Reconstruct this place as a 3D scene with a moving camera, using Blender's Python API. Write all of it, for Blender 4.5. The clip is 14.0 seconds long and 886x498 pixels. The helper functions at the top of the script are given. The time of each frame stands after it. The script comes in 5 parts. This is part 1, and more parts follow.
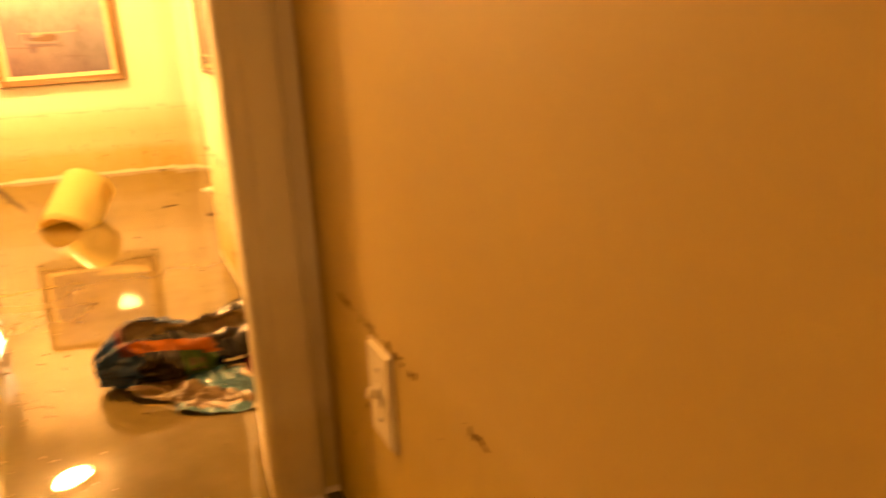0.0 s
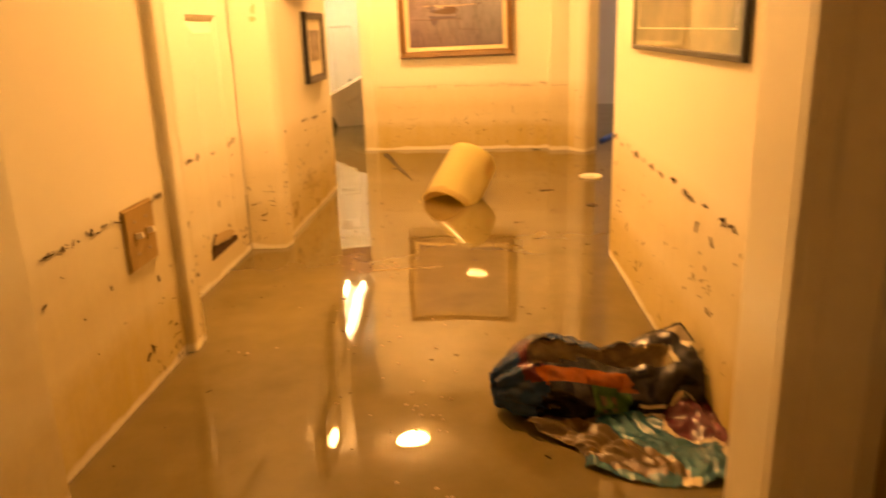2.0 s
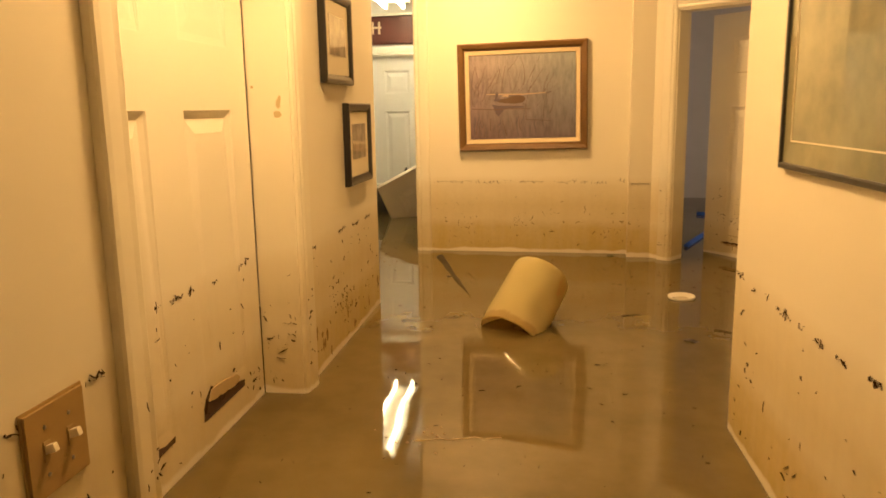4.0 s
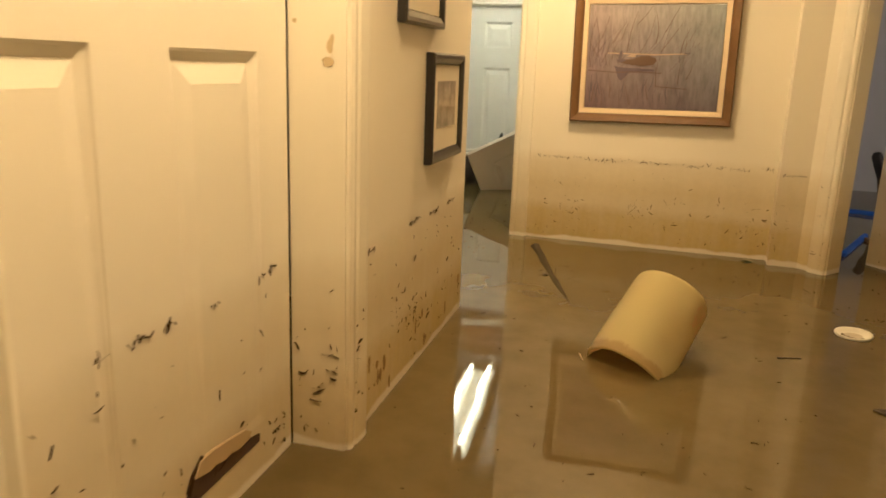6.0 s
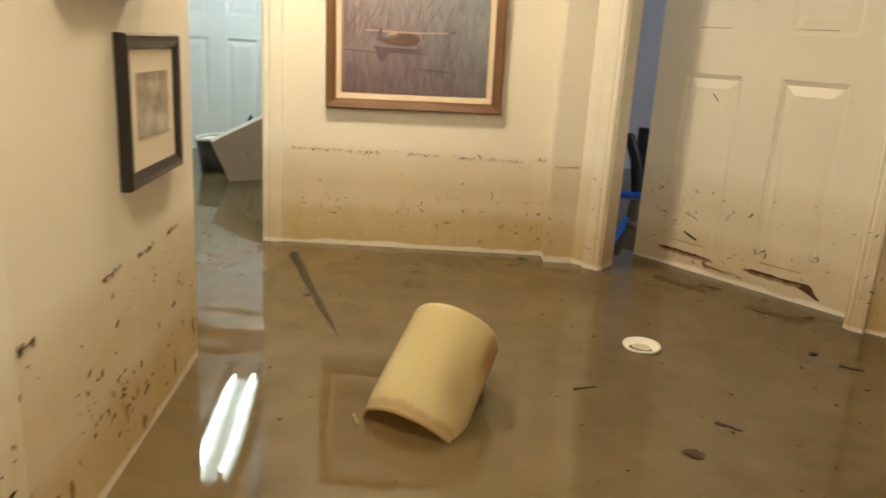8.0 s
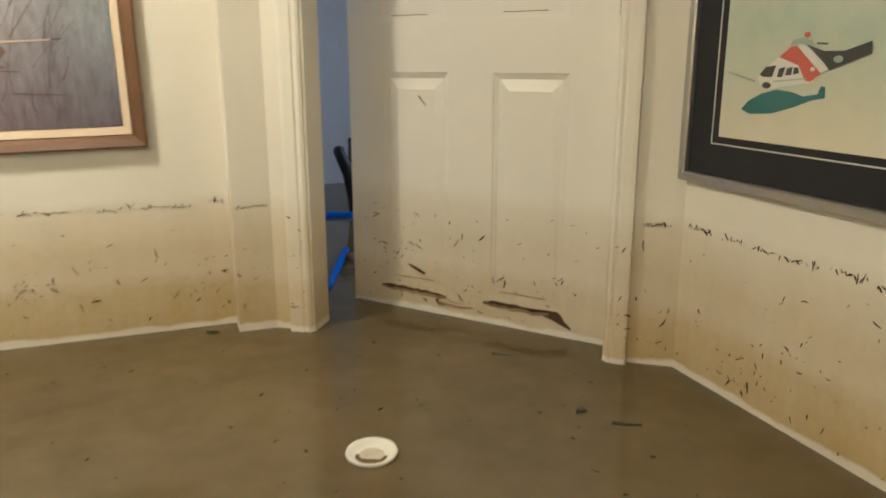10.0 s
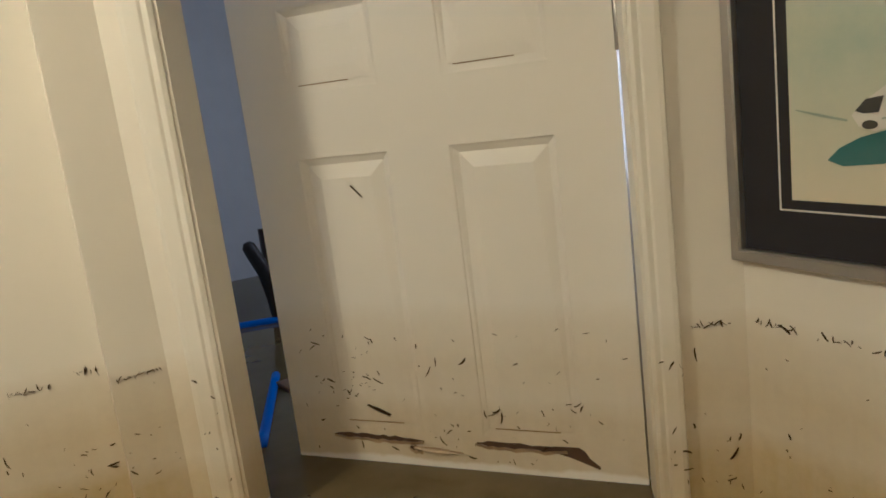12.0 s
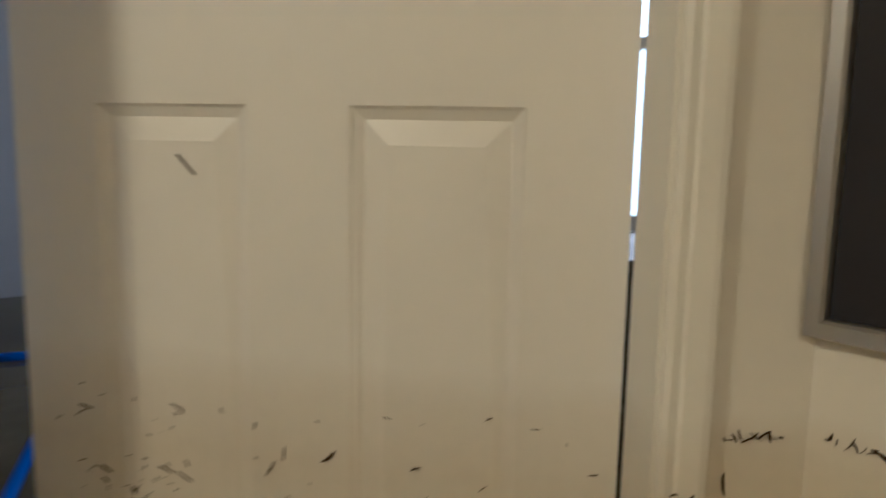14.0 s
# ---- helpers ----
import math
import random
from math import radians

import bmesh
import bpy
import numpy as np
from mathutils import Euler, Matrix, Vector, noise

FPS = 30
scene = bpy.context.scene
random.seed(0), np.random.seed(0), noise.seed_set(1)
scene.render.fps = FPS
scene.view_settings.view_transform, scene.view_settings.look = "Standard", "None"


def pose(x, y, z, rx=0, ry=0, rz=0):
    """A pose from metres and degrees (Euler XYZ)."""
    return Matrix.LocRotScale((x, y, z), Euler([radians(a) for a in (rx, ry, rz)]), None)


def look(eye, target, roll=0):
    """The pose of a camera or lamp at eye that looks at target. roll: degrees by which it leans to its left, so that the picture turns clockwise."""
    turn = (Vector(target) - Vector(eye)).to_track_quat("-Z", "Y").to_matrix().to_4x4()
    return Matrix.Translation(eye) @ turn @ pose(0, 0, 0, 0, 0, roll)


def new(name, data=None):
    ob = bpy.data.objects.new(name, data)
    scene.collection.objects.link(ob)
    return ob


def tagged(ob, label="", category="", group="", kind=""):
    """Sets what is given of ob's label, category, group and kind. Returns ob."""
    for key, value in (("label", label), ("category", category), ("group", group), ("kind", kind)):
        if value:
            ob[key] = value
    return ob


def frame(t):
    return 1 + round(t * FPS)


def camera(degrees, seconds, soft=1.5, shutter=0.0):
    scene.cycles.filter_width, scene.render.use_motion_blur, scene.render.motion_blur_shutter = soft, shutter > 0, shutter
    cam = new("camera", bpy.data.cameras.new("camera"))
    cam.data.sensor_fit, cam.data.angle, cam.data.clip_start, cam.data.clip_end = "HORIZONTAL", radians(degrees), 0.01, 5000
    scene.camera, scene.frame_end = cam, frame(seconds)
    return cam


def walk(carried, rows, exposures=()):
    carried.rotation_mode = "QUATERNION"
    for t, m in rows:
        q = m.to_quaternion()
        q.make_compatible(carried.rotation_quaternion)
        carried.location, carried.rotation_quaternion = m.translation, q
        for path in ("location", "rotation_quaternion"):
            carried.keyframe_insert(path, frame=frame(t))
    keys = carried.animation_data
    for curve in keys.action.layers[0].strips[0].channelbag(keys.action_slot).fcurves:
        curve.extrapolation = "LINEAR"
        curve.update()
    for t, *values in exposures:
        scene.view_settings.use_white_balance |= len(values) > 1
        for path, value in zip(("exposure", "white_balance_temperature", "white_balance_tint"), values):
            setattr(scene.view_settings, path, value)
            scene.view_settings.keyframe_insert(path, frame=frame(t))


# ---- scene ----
cam = camera(61.1, 14.0, 1.7, 0.5)
PATH = [
    (0, (1.029, 1.544, 1.521), (1.808, 3.854, 0.814), -3.0),
    (0.5, (0.984, 1.525, 1.525), (1.208, 3.951, 0.804), -5.1),
    (1, (0.921, 1.661, 1.521), (0.884, 4.091, 0.781), -4.1),
    (1.5, (0.85, 1.882, 1.525), (0.706, 4.305, 0.777), -3.1),
    (2, (0.815, 1.995, 1.501), (0.532, 4.416, 0.782), -1.8),
    (2.5, (0.795, 2.155, 1.5), (0.249, 4.01, 0.99), -1.2),
    (3, (0.835, 2.408, 1.543), (0.291, 4.292, 1.149), -5.7),
    (3.2, (0.82, 2.466, 1.566), (0.379, 4.387, 1.227), -4.9),
    (5.3, (0.51, 3.013, 1.531), (0.073, 4.919, 1.107), 2.8),
    (5.5, (0.484, 3.103, 1.528), (0.026, 5.001, 1.095), 2.9),
    (6, (0.531, 3.333, 1.553), (-0.054, 5.185, 1.078), 2.1),
    (6.5, (0.588, 3.482, 1.567), (-0.006, 5.328, 1.076), 1.2),
    (7, (0.608, 3.55, 1.572), (0.147, 5.437, 1.094), 2.5),
    (7.5, (0.496, 3.723, 1.58), (0.327, 5.658, 1.103), 3.9),
    (8, (0.46, 3.865, 1.603), (0.487, 5.794, 1.076), 3.5),
    (8.5, (0.585, 4.103, 1.543), (0.765, 6.027, 1.026), 1.4),
    (9, (0.734, 4.281, 1.548), (1.107, 6.178, 1.034), 1.3),
    (9.2, (0.772, 4.339, 1.58), (1.201, 6.214, 1.048), 0.8),
    (11.3, (0.715, 5.114, 1.594), (1.675, 6.829, 1.225), 0.3),
    (11.5, (0.793, 5.192, 1.605), (1.747, 6.911, 1.236), -0.4),
    (12, (0.912, 5.281, 1.651), (1.812, 7.025, 1.268), -7.1),
    (12.5, (0.943, 5.375, 1.65), (1.876, 7.098, 1.25), -5.9),
    (13, (0.971, 5.618, 1.608), (1.988, 7.296, 1.218), -1.9),
    (13.5, (0.992, 5.812, 1.567), (2.116, 7.42, 1.177), 0.7),
    (14, (1.182, 5.92, 1.492), (2.437, 7.452, 1.213), 1.2),
]
EXPO = [(0.0, 2.02, 9900, 26), (0.8, 1.74, 9500, 26), (1.5, 1.40, 9200, 25), (2.5, 0.95, 8700, 20), (3.2, 0.45, 7500, 12), (5.3, 0.5, 5300, 3), (6.5, 0.35, 4650, 0), (7.5, 0.42, 4100, 0), (8.0, 0.70, 3950, -1), (8.5, 0.66, 3780, -1),
        (9.0, 0.72, 3600, -2), (11.5, 0.58, 3600, 0), (12.0, 0.34, 3640, 0), (12.5, 0.25, 3680, 0), (14.0, 0.1, 3640, 0)]
walk(cam, [(t, look(eye, target, roll)) for t, eye, target, roll in PATH], EXPO)

# The plan is drawn in units of K metres; its floor lies at FLOOR, which is z = 0 in the world.
K, FLOOR = 1.27, 0.405
W = 0.94          # the flood water's surface in the plan
CEIL = 2.44
STAIN = 1.285     # the tide line left on the walls
WATER_Z = (W - FLOOR) * K


def metres(m):
    """A pose in the plan as a pose in the world."""
    m = m.copy()
    m.translation = (m.translation - Vector((0, 0, FLOOR))) * K
    return m


# ---- world and lights ----
world = bpy.data.worlds.new("world")
scene.world = world
world.use_nodes = True
wn = world.node_tree
sky = wn.nodes.new("ShaderNodeTexSky")
sky.sky_type, sky.sun_disc, sky.sun_elevation, sky.sun_rotation = "NISHITA", False, radians(35), radians(200)
wn.links.new(sky.outputs[0], wn.nodes["Background"].inputs[0])
wn.nodes["Background"].inputs[1].default_value = 0.06


def lamp(name, kind, m, watts, colour, size=0.1, size_y=None):
    data = bpy.data.lights.new(name, kind)
    data.energy, data.color = watts, colour
    if kind == "AREA":
        data.shape, data.size, data.size_y = "RECTANGLE", size, size_y
    else:
        data.shadow_soft_size = size
    ob = new(name, data)
    ob.matrix_basis = m
    return ob


LAMP_NEAR, LAMP_FAR = (0.19, 3.40), (0.03, 5.12)
lamp("window_light", "AREA", metres(pose(2.96, 6.15, 1.75, 0, 90, 0)), 8.0, (1.0, 0.52, 0.27), 1.08, 1.27)


# ---- materials ----
def material(name):
    m = bpy.data.materials.new(name)
    m.use_nodes = True
    return m, m.node_tree.nodes, m.node_tree.links, m.node_tree.nodes["Principled BSDF"]


def set_in(bsdf, rough=0.5, metal=0.0, ior=None, coat=None):
    bsdf.inputs["Roughness"].default_value, bsdf.inputs["Metallic"].default_value = rough, metal
    if ior:
        bsdf.inputs["IOR"].default_value = ior
    if coat:
        bsdf.inputs["Coat Weight"].default_value, bsdf.inputs["Coat Roughness"].default_value = coat


def node(nodes, kind, **values):
    n = nodes.new(kind)
    for k, v in values.items():
        n.inputs[k].default_value = v
    return n


def mix(nodes, links, fac, a, b, mode="MIX"):
    n = nodes.new("ShaderNodeMix")
    n.data_type, n.blend_type = "RGBA", mode
    for slot, v in ((0, fac), (6, a), (7, b)):
        if hasattr(v, "links"):
            links.new(v, n.inputs[slot])
        else:
            n.inputs[slot].default_value = v
    return n.outputs[2]


def ramp(nodes, links, fac, stops):
    n = nodes.new("ShaderNodeValToRGB")
    el = n.color_ramp.elements
    for i, (p, c) in enumerate(stops):
        e = el[i] if i < 2 else el.new(p)
        e.position, e.color = p, (c, c, c, 1) if isinstance(c, (int, float)) else (*c, 1)
    links.new(fac, n.inputs[0])
    return n.outputs[0]


def noise_of(nodes, links, scale, detail=4.0, rough=0.6, vector=None):
    n = node(nodes, "ShaderNodeTexNoise", Scale=scale, Detail=detail, Roughness=rough)
    if vector:
        links.new(vector, n.inputs["Vector"])
    return n.outputs[0]


def bump(nodes, links, bsdf, height, strength, dist=0.002):
    b = node(nodes, "ShaderNodeBump", Strength=strength, Distance=dist)
    links.new(height, b.inputs["Height"])
    links.new(b.outputs[0], bsdf.inputs["Normal"])


def plain(name, colour, rough=0.5, metal=0.0, vary=0.12, scale=30.0, grain=0.1, coat=None):
    """A painted or moulded surface with slight mottling and relief."""
    m, n, l, b = material(name)
    geo = n.new("ShaderNodeTexCoord").outputs["Object"]
    big, fine = noise_of(n, l, scale * 0.25, 3, 0.6, geo), noise_of(n, l, scale * 6, 3, 0.6, geo)
    dark = tuple(c * (1 - vary) for c in colour)
    l.new(mix(n, l, big, (*dark, 1), (*colour, 1)), b.inputs["Base Color"])
    set_in(b, rough, metal, None, coat)
    if grain:
        bump(n, l, b, fine, grain, 0.001)
    return m


def flooded_paint(name, clean, rough=0.55, mud=0.95, texture=0.06):
    """Wall or door paint with flood mud under its tide line and a reflection painted pale at the water."""
    m, n, l, b = material(name)
    pos = n.new("ShaderNodeNewGeometry").outputs["Position"]
    sep = n.new("ShaderNodeSeparateXYZ")
    l.new(pos, sep.inputs[0])
    wave = noise_of(n, l, 5.0, 4, 0.65, pos)
    add = node(n, "ShaderNodeMath")
    add.operation = "MULTIPLY_ADD"
    l.new(wave, add.inputs[0])
    add.inputs[1].default_value = 0.05
    l.new(sep.outputs[2], add.inputs[2])
    rng = n.new("ShaderNodeMapRange")
    rng.inputs[1].default_value, rng.inputs[2].default_value = WATER_Z, WATER_Z + 0.5 * K
    l.new(add.outputs[0], rng.inputs[0])
    # mud film: dense near the water, in settled bands, thin towards the tide line
    # the lowest two stops paint in the wet wall's bright reflection at the waterline
    film = ramp(n, l, rng.outputs[0], [(0.0, 0.12), (0.062, 0.15), (0.078, 0.95), (0.28, 0.84), (0.37, 0.54), (0.50, 0.58), (0.60, 0.42), (0.68, 0.33), (0.725, 0.20), (0.785, 0.0)])
    cloud = ramp(n, l, noise_of(n, l, 3.2, 6, 0.7, pos), [(0.25, 0.82), (0.6, 1.0)])
    streak_map = node(n, "ShaderNodeMapping", Scale=(14, 14, 1.2))
    l.new(pos, streak_map.inputs[0])
    streak = ramp(n, l, noise_of(n, l, 1.6, 4, 0.6, streak_map.outputs[0]), [(0.3, 0.88), (0.7, 1.0)])
    amount = mix(n, l, 1.0, film, mix(n, l, 1.0, cloud, streak, "MULTIPLY"), "MULTIPLY")
    scaled = mix(n, l, 1.0, amount, (mud, mud, mud, 1), "MULTIPLY")
    tone = noise_of(n, l, 1.3, 3, 0.5, pos)
    paint = mix(n, l, tone, (*[c * 0.93 for c in clean], 1), (*clean, 1))
    muddy = mix(n, l, noise_of(n, l, 40, 3, 0.6, pos), (0.34, 0.238, 0.034, 1), (0.48, 0.358, 0.062, 1))
    l.new(mix(n, l, scaled, paint, muddy), b.inputs["Base Color"])
    set_in(b, rough)
    bump(n, l, b, noise_of(n, l, 220, 2, 0.5, pos), texture, 0.0012)
    return m


M_WALL = flooded_paint("cream_wall_paint", (0.80, 0.76, 0.65))
M_TAN = flooded_paint("tan_wall_paint", (0.59, 0.45, 0.20))
M_DOOR = flooded_paint("white_door_paint", (0.83, 0.80, 0.72), 0.38, 0.66, 0.1)
M_TRIM = flooded_paint("white_trim_paint", (0.82, 0.79, 0.69), 0.36, 0.7, 0.06)
M_PALE = plain("pale_room_paint", (0.78, 0.77, 0.75), 0.6)
M_GREY = plain("grey_room_paint", (0.60, 0.60, 0.60), 0.6)
M_CEIL = plain("ceiling_paint", (0.82, 0.80, 0.74), 0.8, 0, 0.05, 20, 0.3)
M_FLOOR = plain("silty_floor", (0.22, 0.16, 0.10), 0.8)
M_SUNK = plain("soaked_grey_door_paint", (0.70, 0.60, 0.47), 0.5, 0, 0.3, 12)
M_TEAR = plain("torn_fibreboard", (0.10, 0.055, 0.025), 0.9, 0, 0.5, 60, 0.6)
M_LIP = plain("torn_door_skin", (0.50, 0.38, 0.21), 0.6, 0, 0.2, 40, 0.3)
M_DEBRIS = plain("wet_leaf_litter", (0.058, 0.032, 0.012), 0.95, 0, 0.6, 80, 0.4)
M_DEBRIS.node_tree.nodes["Principled BSDF"].inputs["Specular IOR Level"].default_value = 0.1
def thin_plastic(name, colour, share, rough):
    """Thin moulded plastic that lets some light through."""
    m = plain(name, colour, rough, 0, 0.14, 14, 0.05)
    n, l = m.node_tree.nodes, m.node_tree.links
    b = n["Principled BSDF"]
    t = n.new("ShaderNodeBsdfTranslucent")
    t.inputs["Color"].default_value = (*colour, 1)
    mx = n.new("ShaderNodeMixShader")
    mx.inputs[0].default_value = share
    l.new(b.outputs[0], mx.inputs[1]), l.new(t.outputs[0], mx.inputs[2])
    l.new(mx.outputs[0], n["Material Output"].inputs["Surface"])
    return m


M_BUCKET = thin_plastic("cream_plastic", (0.82, 0.75, 0.38), 0.44, 0.20)
# mud dried on round the bucket's mouth
bn, bl = M_BUCKET.node_tree.nodes, M_BUCKET.node_tree.links
b_co = bn.new("ShaderNodeTexCoord").outputs["Object"]
b_sep = bn.new("ShaderNodeSeparateXYZ")
bl.new(b_co, b_sep.inputs[0])
b_edge = node(bn, "ShaderNodeMath")
b_edge.operation = "MULTIPLY_ADD"
bl.new(noise_of(bn, bl, 16, 4, 0.7, b_co), b_edge.inputs[0])
b_edge.inputs[1].default_value = -0.05
bl.new(b_sep.outputs[2], b_edge.inputs[2])
b_mud = ramp(bn, bl, b_edge.outputs[0], [(0.0, 0.60), (0.012, 0.0)])
b_old = bn["Principled BSDF"].inputs["Base Color"].links[0].from_socket
bl.new(mix(bn, bl, b_mud, b_old, (0.33, 0.17, 0.05, 1)), bn["Principled BSDF"].inputs["Base Color"])
M_BUCKET_IN = thin_plastic("mud_coated_plastic", (0.78, 0.60, 0.32), 0.68, 0.45)
M_PALE_SILT = plain("thin_pale_silt", (0.66, 0.60, 0.48), 0.5, 0, 0.45, 90, 0.1)
M_WHITE = plain("white_plastic", (0.80, 0.78, 0.70), 0.35, 0, 0.1, 20, 0.02)
M_PLATE = plain("ivory_switch_plate", (0.40, 0.27, 0.11), 0.4, 0, 0.3, 40, 0.05)
M_PLATE_W = plain("white_switch_plate", (0.78, 0.72, 0.58), 0.35, 0, 0.1, 40, 0.03)
M_BLACK = plain("black_frame_lacquer", (0.02, 0.018, 0.018), 0.3, 0, 0.3, 40, 0.05)
M_BROWN = plain("walnut_frame_wood", (0.20, 0.105, 0.035), 0.35, 0, 0.5, 30, 0.15)
M_LINER = plain("cream_linen_liner", (0.70, 0.58, 0.40), 0.8, 0, 0.1, 60, 0.4)
M_SILVER = plain("brushed_aluminium", (0.55, 0.54, 0.53), 0.35, 0.9, 0.1, 30, 0.05)
M_MAT_B = plain("black_mat_board", (0.014, 0.014, 0.020), 0.75, 0, 0.2, 60, 0.1)
M_MAT_W = plain("ivory_mat_board", (0.74, 0.68, 0.54), 0.8, 0, 0.06, 60, 0.1)
M_CHAIR = plain("black_chair_plastic", (0.012, 0.012, 0.013), 0.45, 0, 0.3, 30, 0.1)
M_BLUE = plain("bright_blue_foam", (0.012, 0.12, 0.62), 0.5, 0, 0.1, 40, 0.2)
M_GAP_BLOCK = plain("dark_brown_block", (0.035, 0.026, 0.018), 0.5, 0, 0.4, 14, 0.15)
M_RED = plain("dark_red_board", (0.10, 0.022, 0.014), 0.5, 0, 0.4, 10, 0.1)
M_SMEAR_LINE = plain("mud_smear_and_edge_line", (0.30, 0.20, 0.085), 0.8, 0, 0.4, 50, 0.3)
M_METAL = plain("hinge_steel", (0.40, 0.38, 0.34), 0.35, 0.9, 0.2, 40, 0.05)


def glowing(name, colour, strength):
    m, n, l, b = material(name)
    b.inputs["Base Color"].default_value = (*colour, 1)
    b.inputs["Emission Color"].default_value = (*colour, 1)
    b.inputs["Emission Strength"].default_value = strength
    return m


M_GLOBE = glowing("lit_opal_glass", (1.0, 0.55, 0.20), 170)
M_DIM = glowing("dimly_lit_opal_glass", (1.0, 0.58, 0.22), 42)
M_TUBE = glowing("lit_fluorescent_tube", (1.0, 0.80, 0.48), 40)
M_SKY = glowing("bright_sky", (1.0, 0.84, 0.66), 2.5)


def glass(name, rough=0.0):
    m, n, l, b = material(name)
    set_in(b, rough, 0, 1.45)
    b.inputs["Transmission Weight"].default_value = 1.0
    return m


M_GLASS = glass("picture_glass")


def water_material():
    m, n, l, b = material("muddy_flood_water")
    pos = n.new("ShaderNodeNewGeometry").outputs["Position"]
    swirl = noise_of(n, l, 1.6, 6, 0.6, pos)
    fine = noise_of(n, l, 9.0, 4, 0.6, pos)
    tone = mix(n, l, 0.35, swirl, fine)
    l.new(ramp(n, l, tone, [(0.3, (0.089, 0.067, 0.026)), (0.7, (0.150, 0.116, 0.047))]), b.inputs["Base Color"])
    set_in(b, 0.025, 0, 1.36)
    film = noise_of(n, l, 2.3, 5, 0.7, pos)
    l.new(ramp(n, l, film, [(0.45, 0.015), (0.75, 0.07)]), b.inputs["Roughness"])
    rip = node(n, "ShaderNodeTexNoise", Scale=3.2, Detail=1.0, Roughness=0.4)
    l.new(pos, rip.inputs["Vector"])
    bump(n, l, b, rip.outputs[0], 0.18, 0.012)
    return m


M_WATER = water_material()


# ---- building helpers ----
def link(name, bm, mat, parent=None, label="", smooth=False):
    bmesh.ops.recalc_face_normals(bm, faces=bm.faces)
    drop = 0.0 if parent else FLOOR
    for v in bm.verts:
        v.co = (v.co - Vector((0, 0, drop))) * K
    me = bpy.data.meshes.new(name)
    bm.to_mesh(me)
    bm.free()
    for mt in (mat if isinstance(mat, (list, tuple)) else [mat]):
        me.materials.append(mt)
    if smooth:
        me.polygons.foreach_set("use_smooth", [True] * len(me.polygons))
    ob = new(name, me)
    if parent:
        ob.parent = parent
    if label:
        ob["label"] = label
    return ob


def part(name, bm, mat, parent, label="", smooth=False):
    return link(name, bm, mat, parent, label, smooth)


def thing(name, m, label, category, group=""):
    ob = new(name)
    ob.empty_display_size = 0.05
    ob.matrix_basis = metres(m)
    return tagged(ob, label, category, group)


def box(bm, a, b, mat=0, m=None):
    (x0, y0, z0), (x1, y1, z1) = a, b
    vs = [bm.verts.new((x, y, z)) for x in (x0, x1) for y in (y0, y1) for z in (z0, z1)]
    if m:
        for v in vs:
            v.co = m @ v.co
    for ids in ((0, 1, 3, 2), (4, 6, 7, 5), (0, 4, 5, 1), (2, 3, 7, 6), (0, 2, 6, 4), (1, 5, 7, 3)):
        f = bm.faces.new([vs[i] for i in ids])
        f.material_index = mat
    return vs


def soft_box(a, b, r=0.003, seg=2):
    bm = bmesh.new()
    box(bm, a, b)
    bmesh.ops.bevel(bm, geom=bm.edges[:], offset=r, segments=seg, affect="EDGES", profile=0.5)
    return bm


def prism(bm, poly, z0, z1, mat=0):
    lo = [bm.verts.new((x, y, z0)) for x, y in poly]
    hi = [bm.verts.new((x, y, z1)) for x, y in poly]
    k = len(poly)
    faces = [bm.faces.new(lo), bm.faces.new(hi)]
    for i in range(k):
        faces.append(bm.faces.new([lo[i], lo[(i + 1) % k], hi[(i + 1) % k], hi[i]]))
    for f in faces:
        f.material_index = mat


class Line:
    """A wall's face in plan, from p to q; d is depth into the wall (to the left of p to q)."""

    def __init__(self, p, q):
        self.p, self.q = Vector(p), Vector(q)
        self.u = (self.q - self.p).normalized()
        self.n = Vector((-self.u.y, self.u.x))
        self.length = (self.q - self.p).length

    def at(self, s, d=0.0):
        v = self.p + self.u * s + self.n * d
        return (v.x, v.y)

    def piece(self, bm, s0, s1, d0, d1, z0, z1, mat=0):
        prism(bm, [self.at(s0, d0), self.at(s1, d0), self.at(s1, d1), self.at(s0, d1)], z0, z1, mat)

    def stand(self, s, z, d=0.0):
        """Local x along the wall, y into it, z up."""
        x, y = self.at(s, d)
        return Matrix.Translation((x, y, z)) @ Matrix.Rotation(math.atan2(self.u.y, self.u.x), 4, "Z")


def wall(name, line, thick=0.11, holes=(), mat=None, top=CEIL, label=""):
    """holes: (s0, s1, z0, z1) cut through it."""
    bm = bmesh.new()
    s = 0.0
    for s0, s1, z0, z1 in sorted(holes):
        line.piece(bm, s, s0, 0, thick, FLOOR, top)
        if z0 > 0:
            line.piece(bm, s0, s1, 0, thick, FLOOR, z0)
        line.piece(bm, s0, s1, 0, thick, z1, top)
        s = s1
    line.piece(bm, s, line.length, 0, thick, FLOOR, top)
    return tagged(link(name, bm, mat or M_WALL), label or "cream painted wall with a muddy tide line", "wall", "", "structure")


# ---- plan ----
HALL_L = Line((-0.048, 2.450), (-0.165, 4.650))
HALL_R = Line((0.879, 3.700), (0.978, 2.336))
PAINT = Line((-0.258, 5.690), (0.757, 5.690))
DIAG = Line((0.858, 5.612), (1.700, 4.997))
HELI = Line((1.700, 4.997), (1.700, 3.700))
ALCOVE = Line((1.810, 3.700), (0.990, 3.700))
HEAD = 2.035

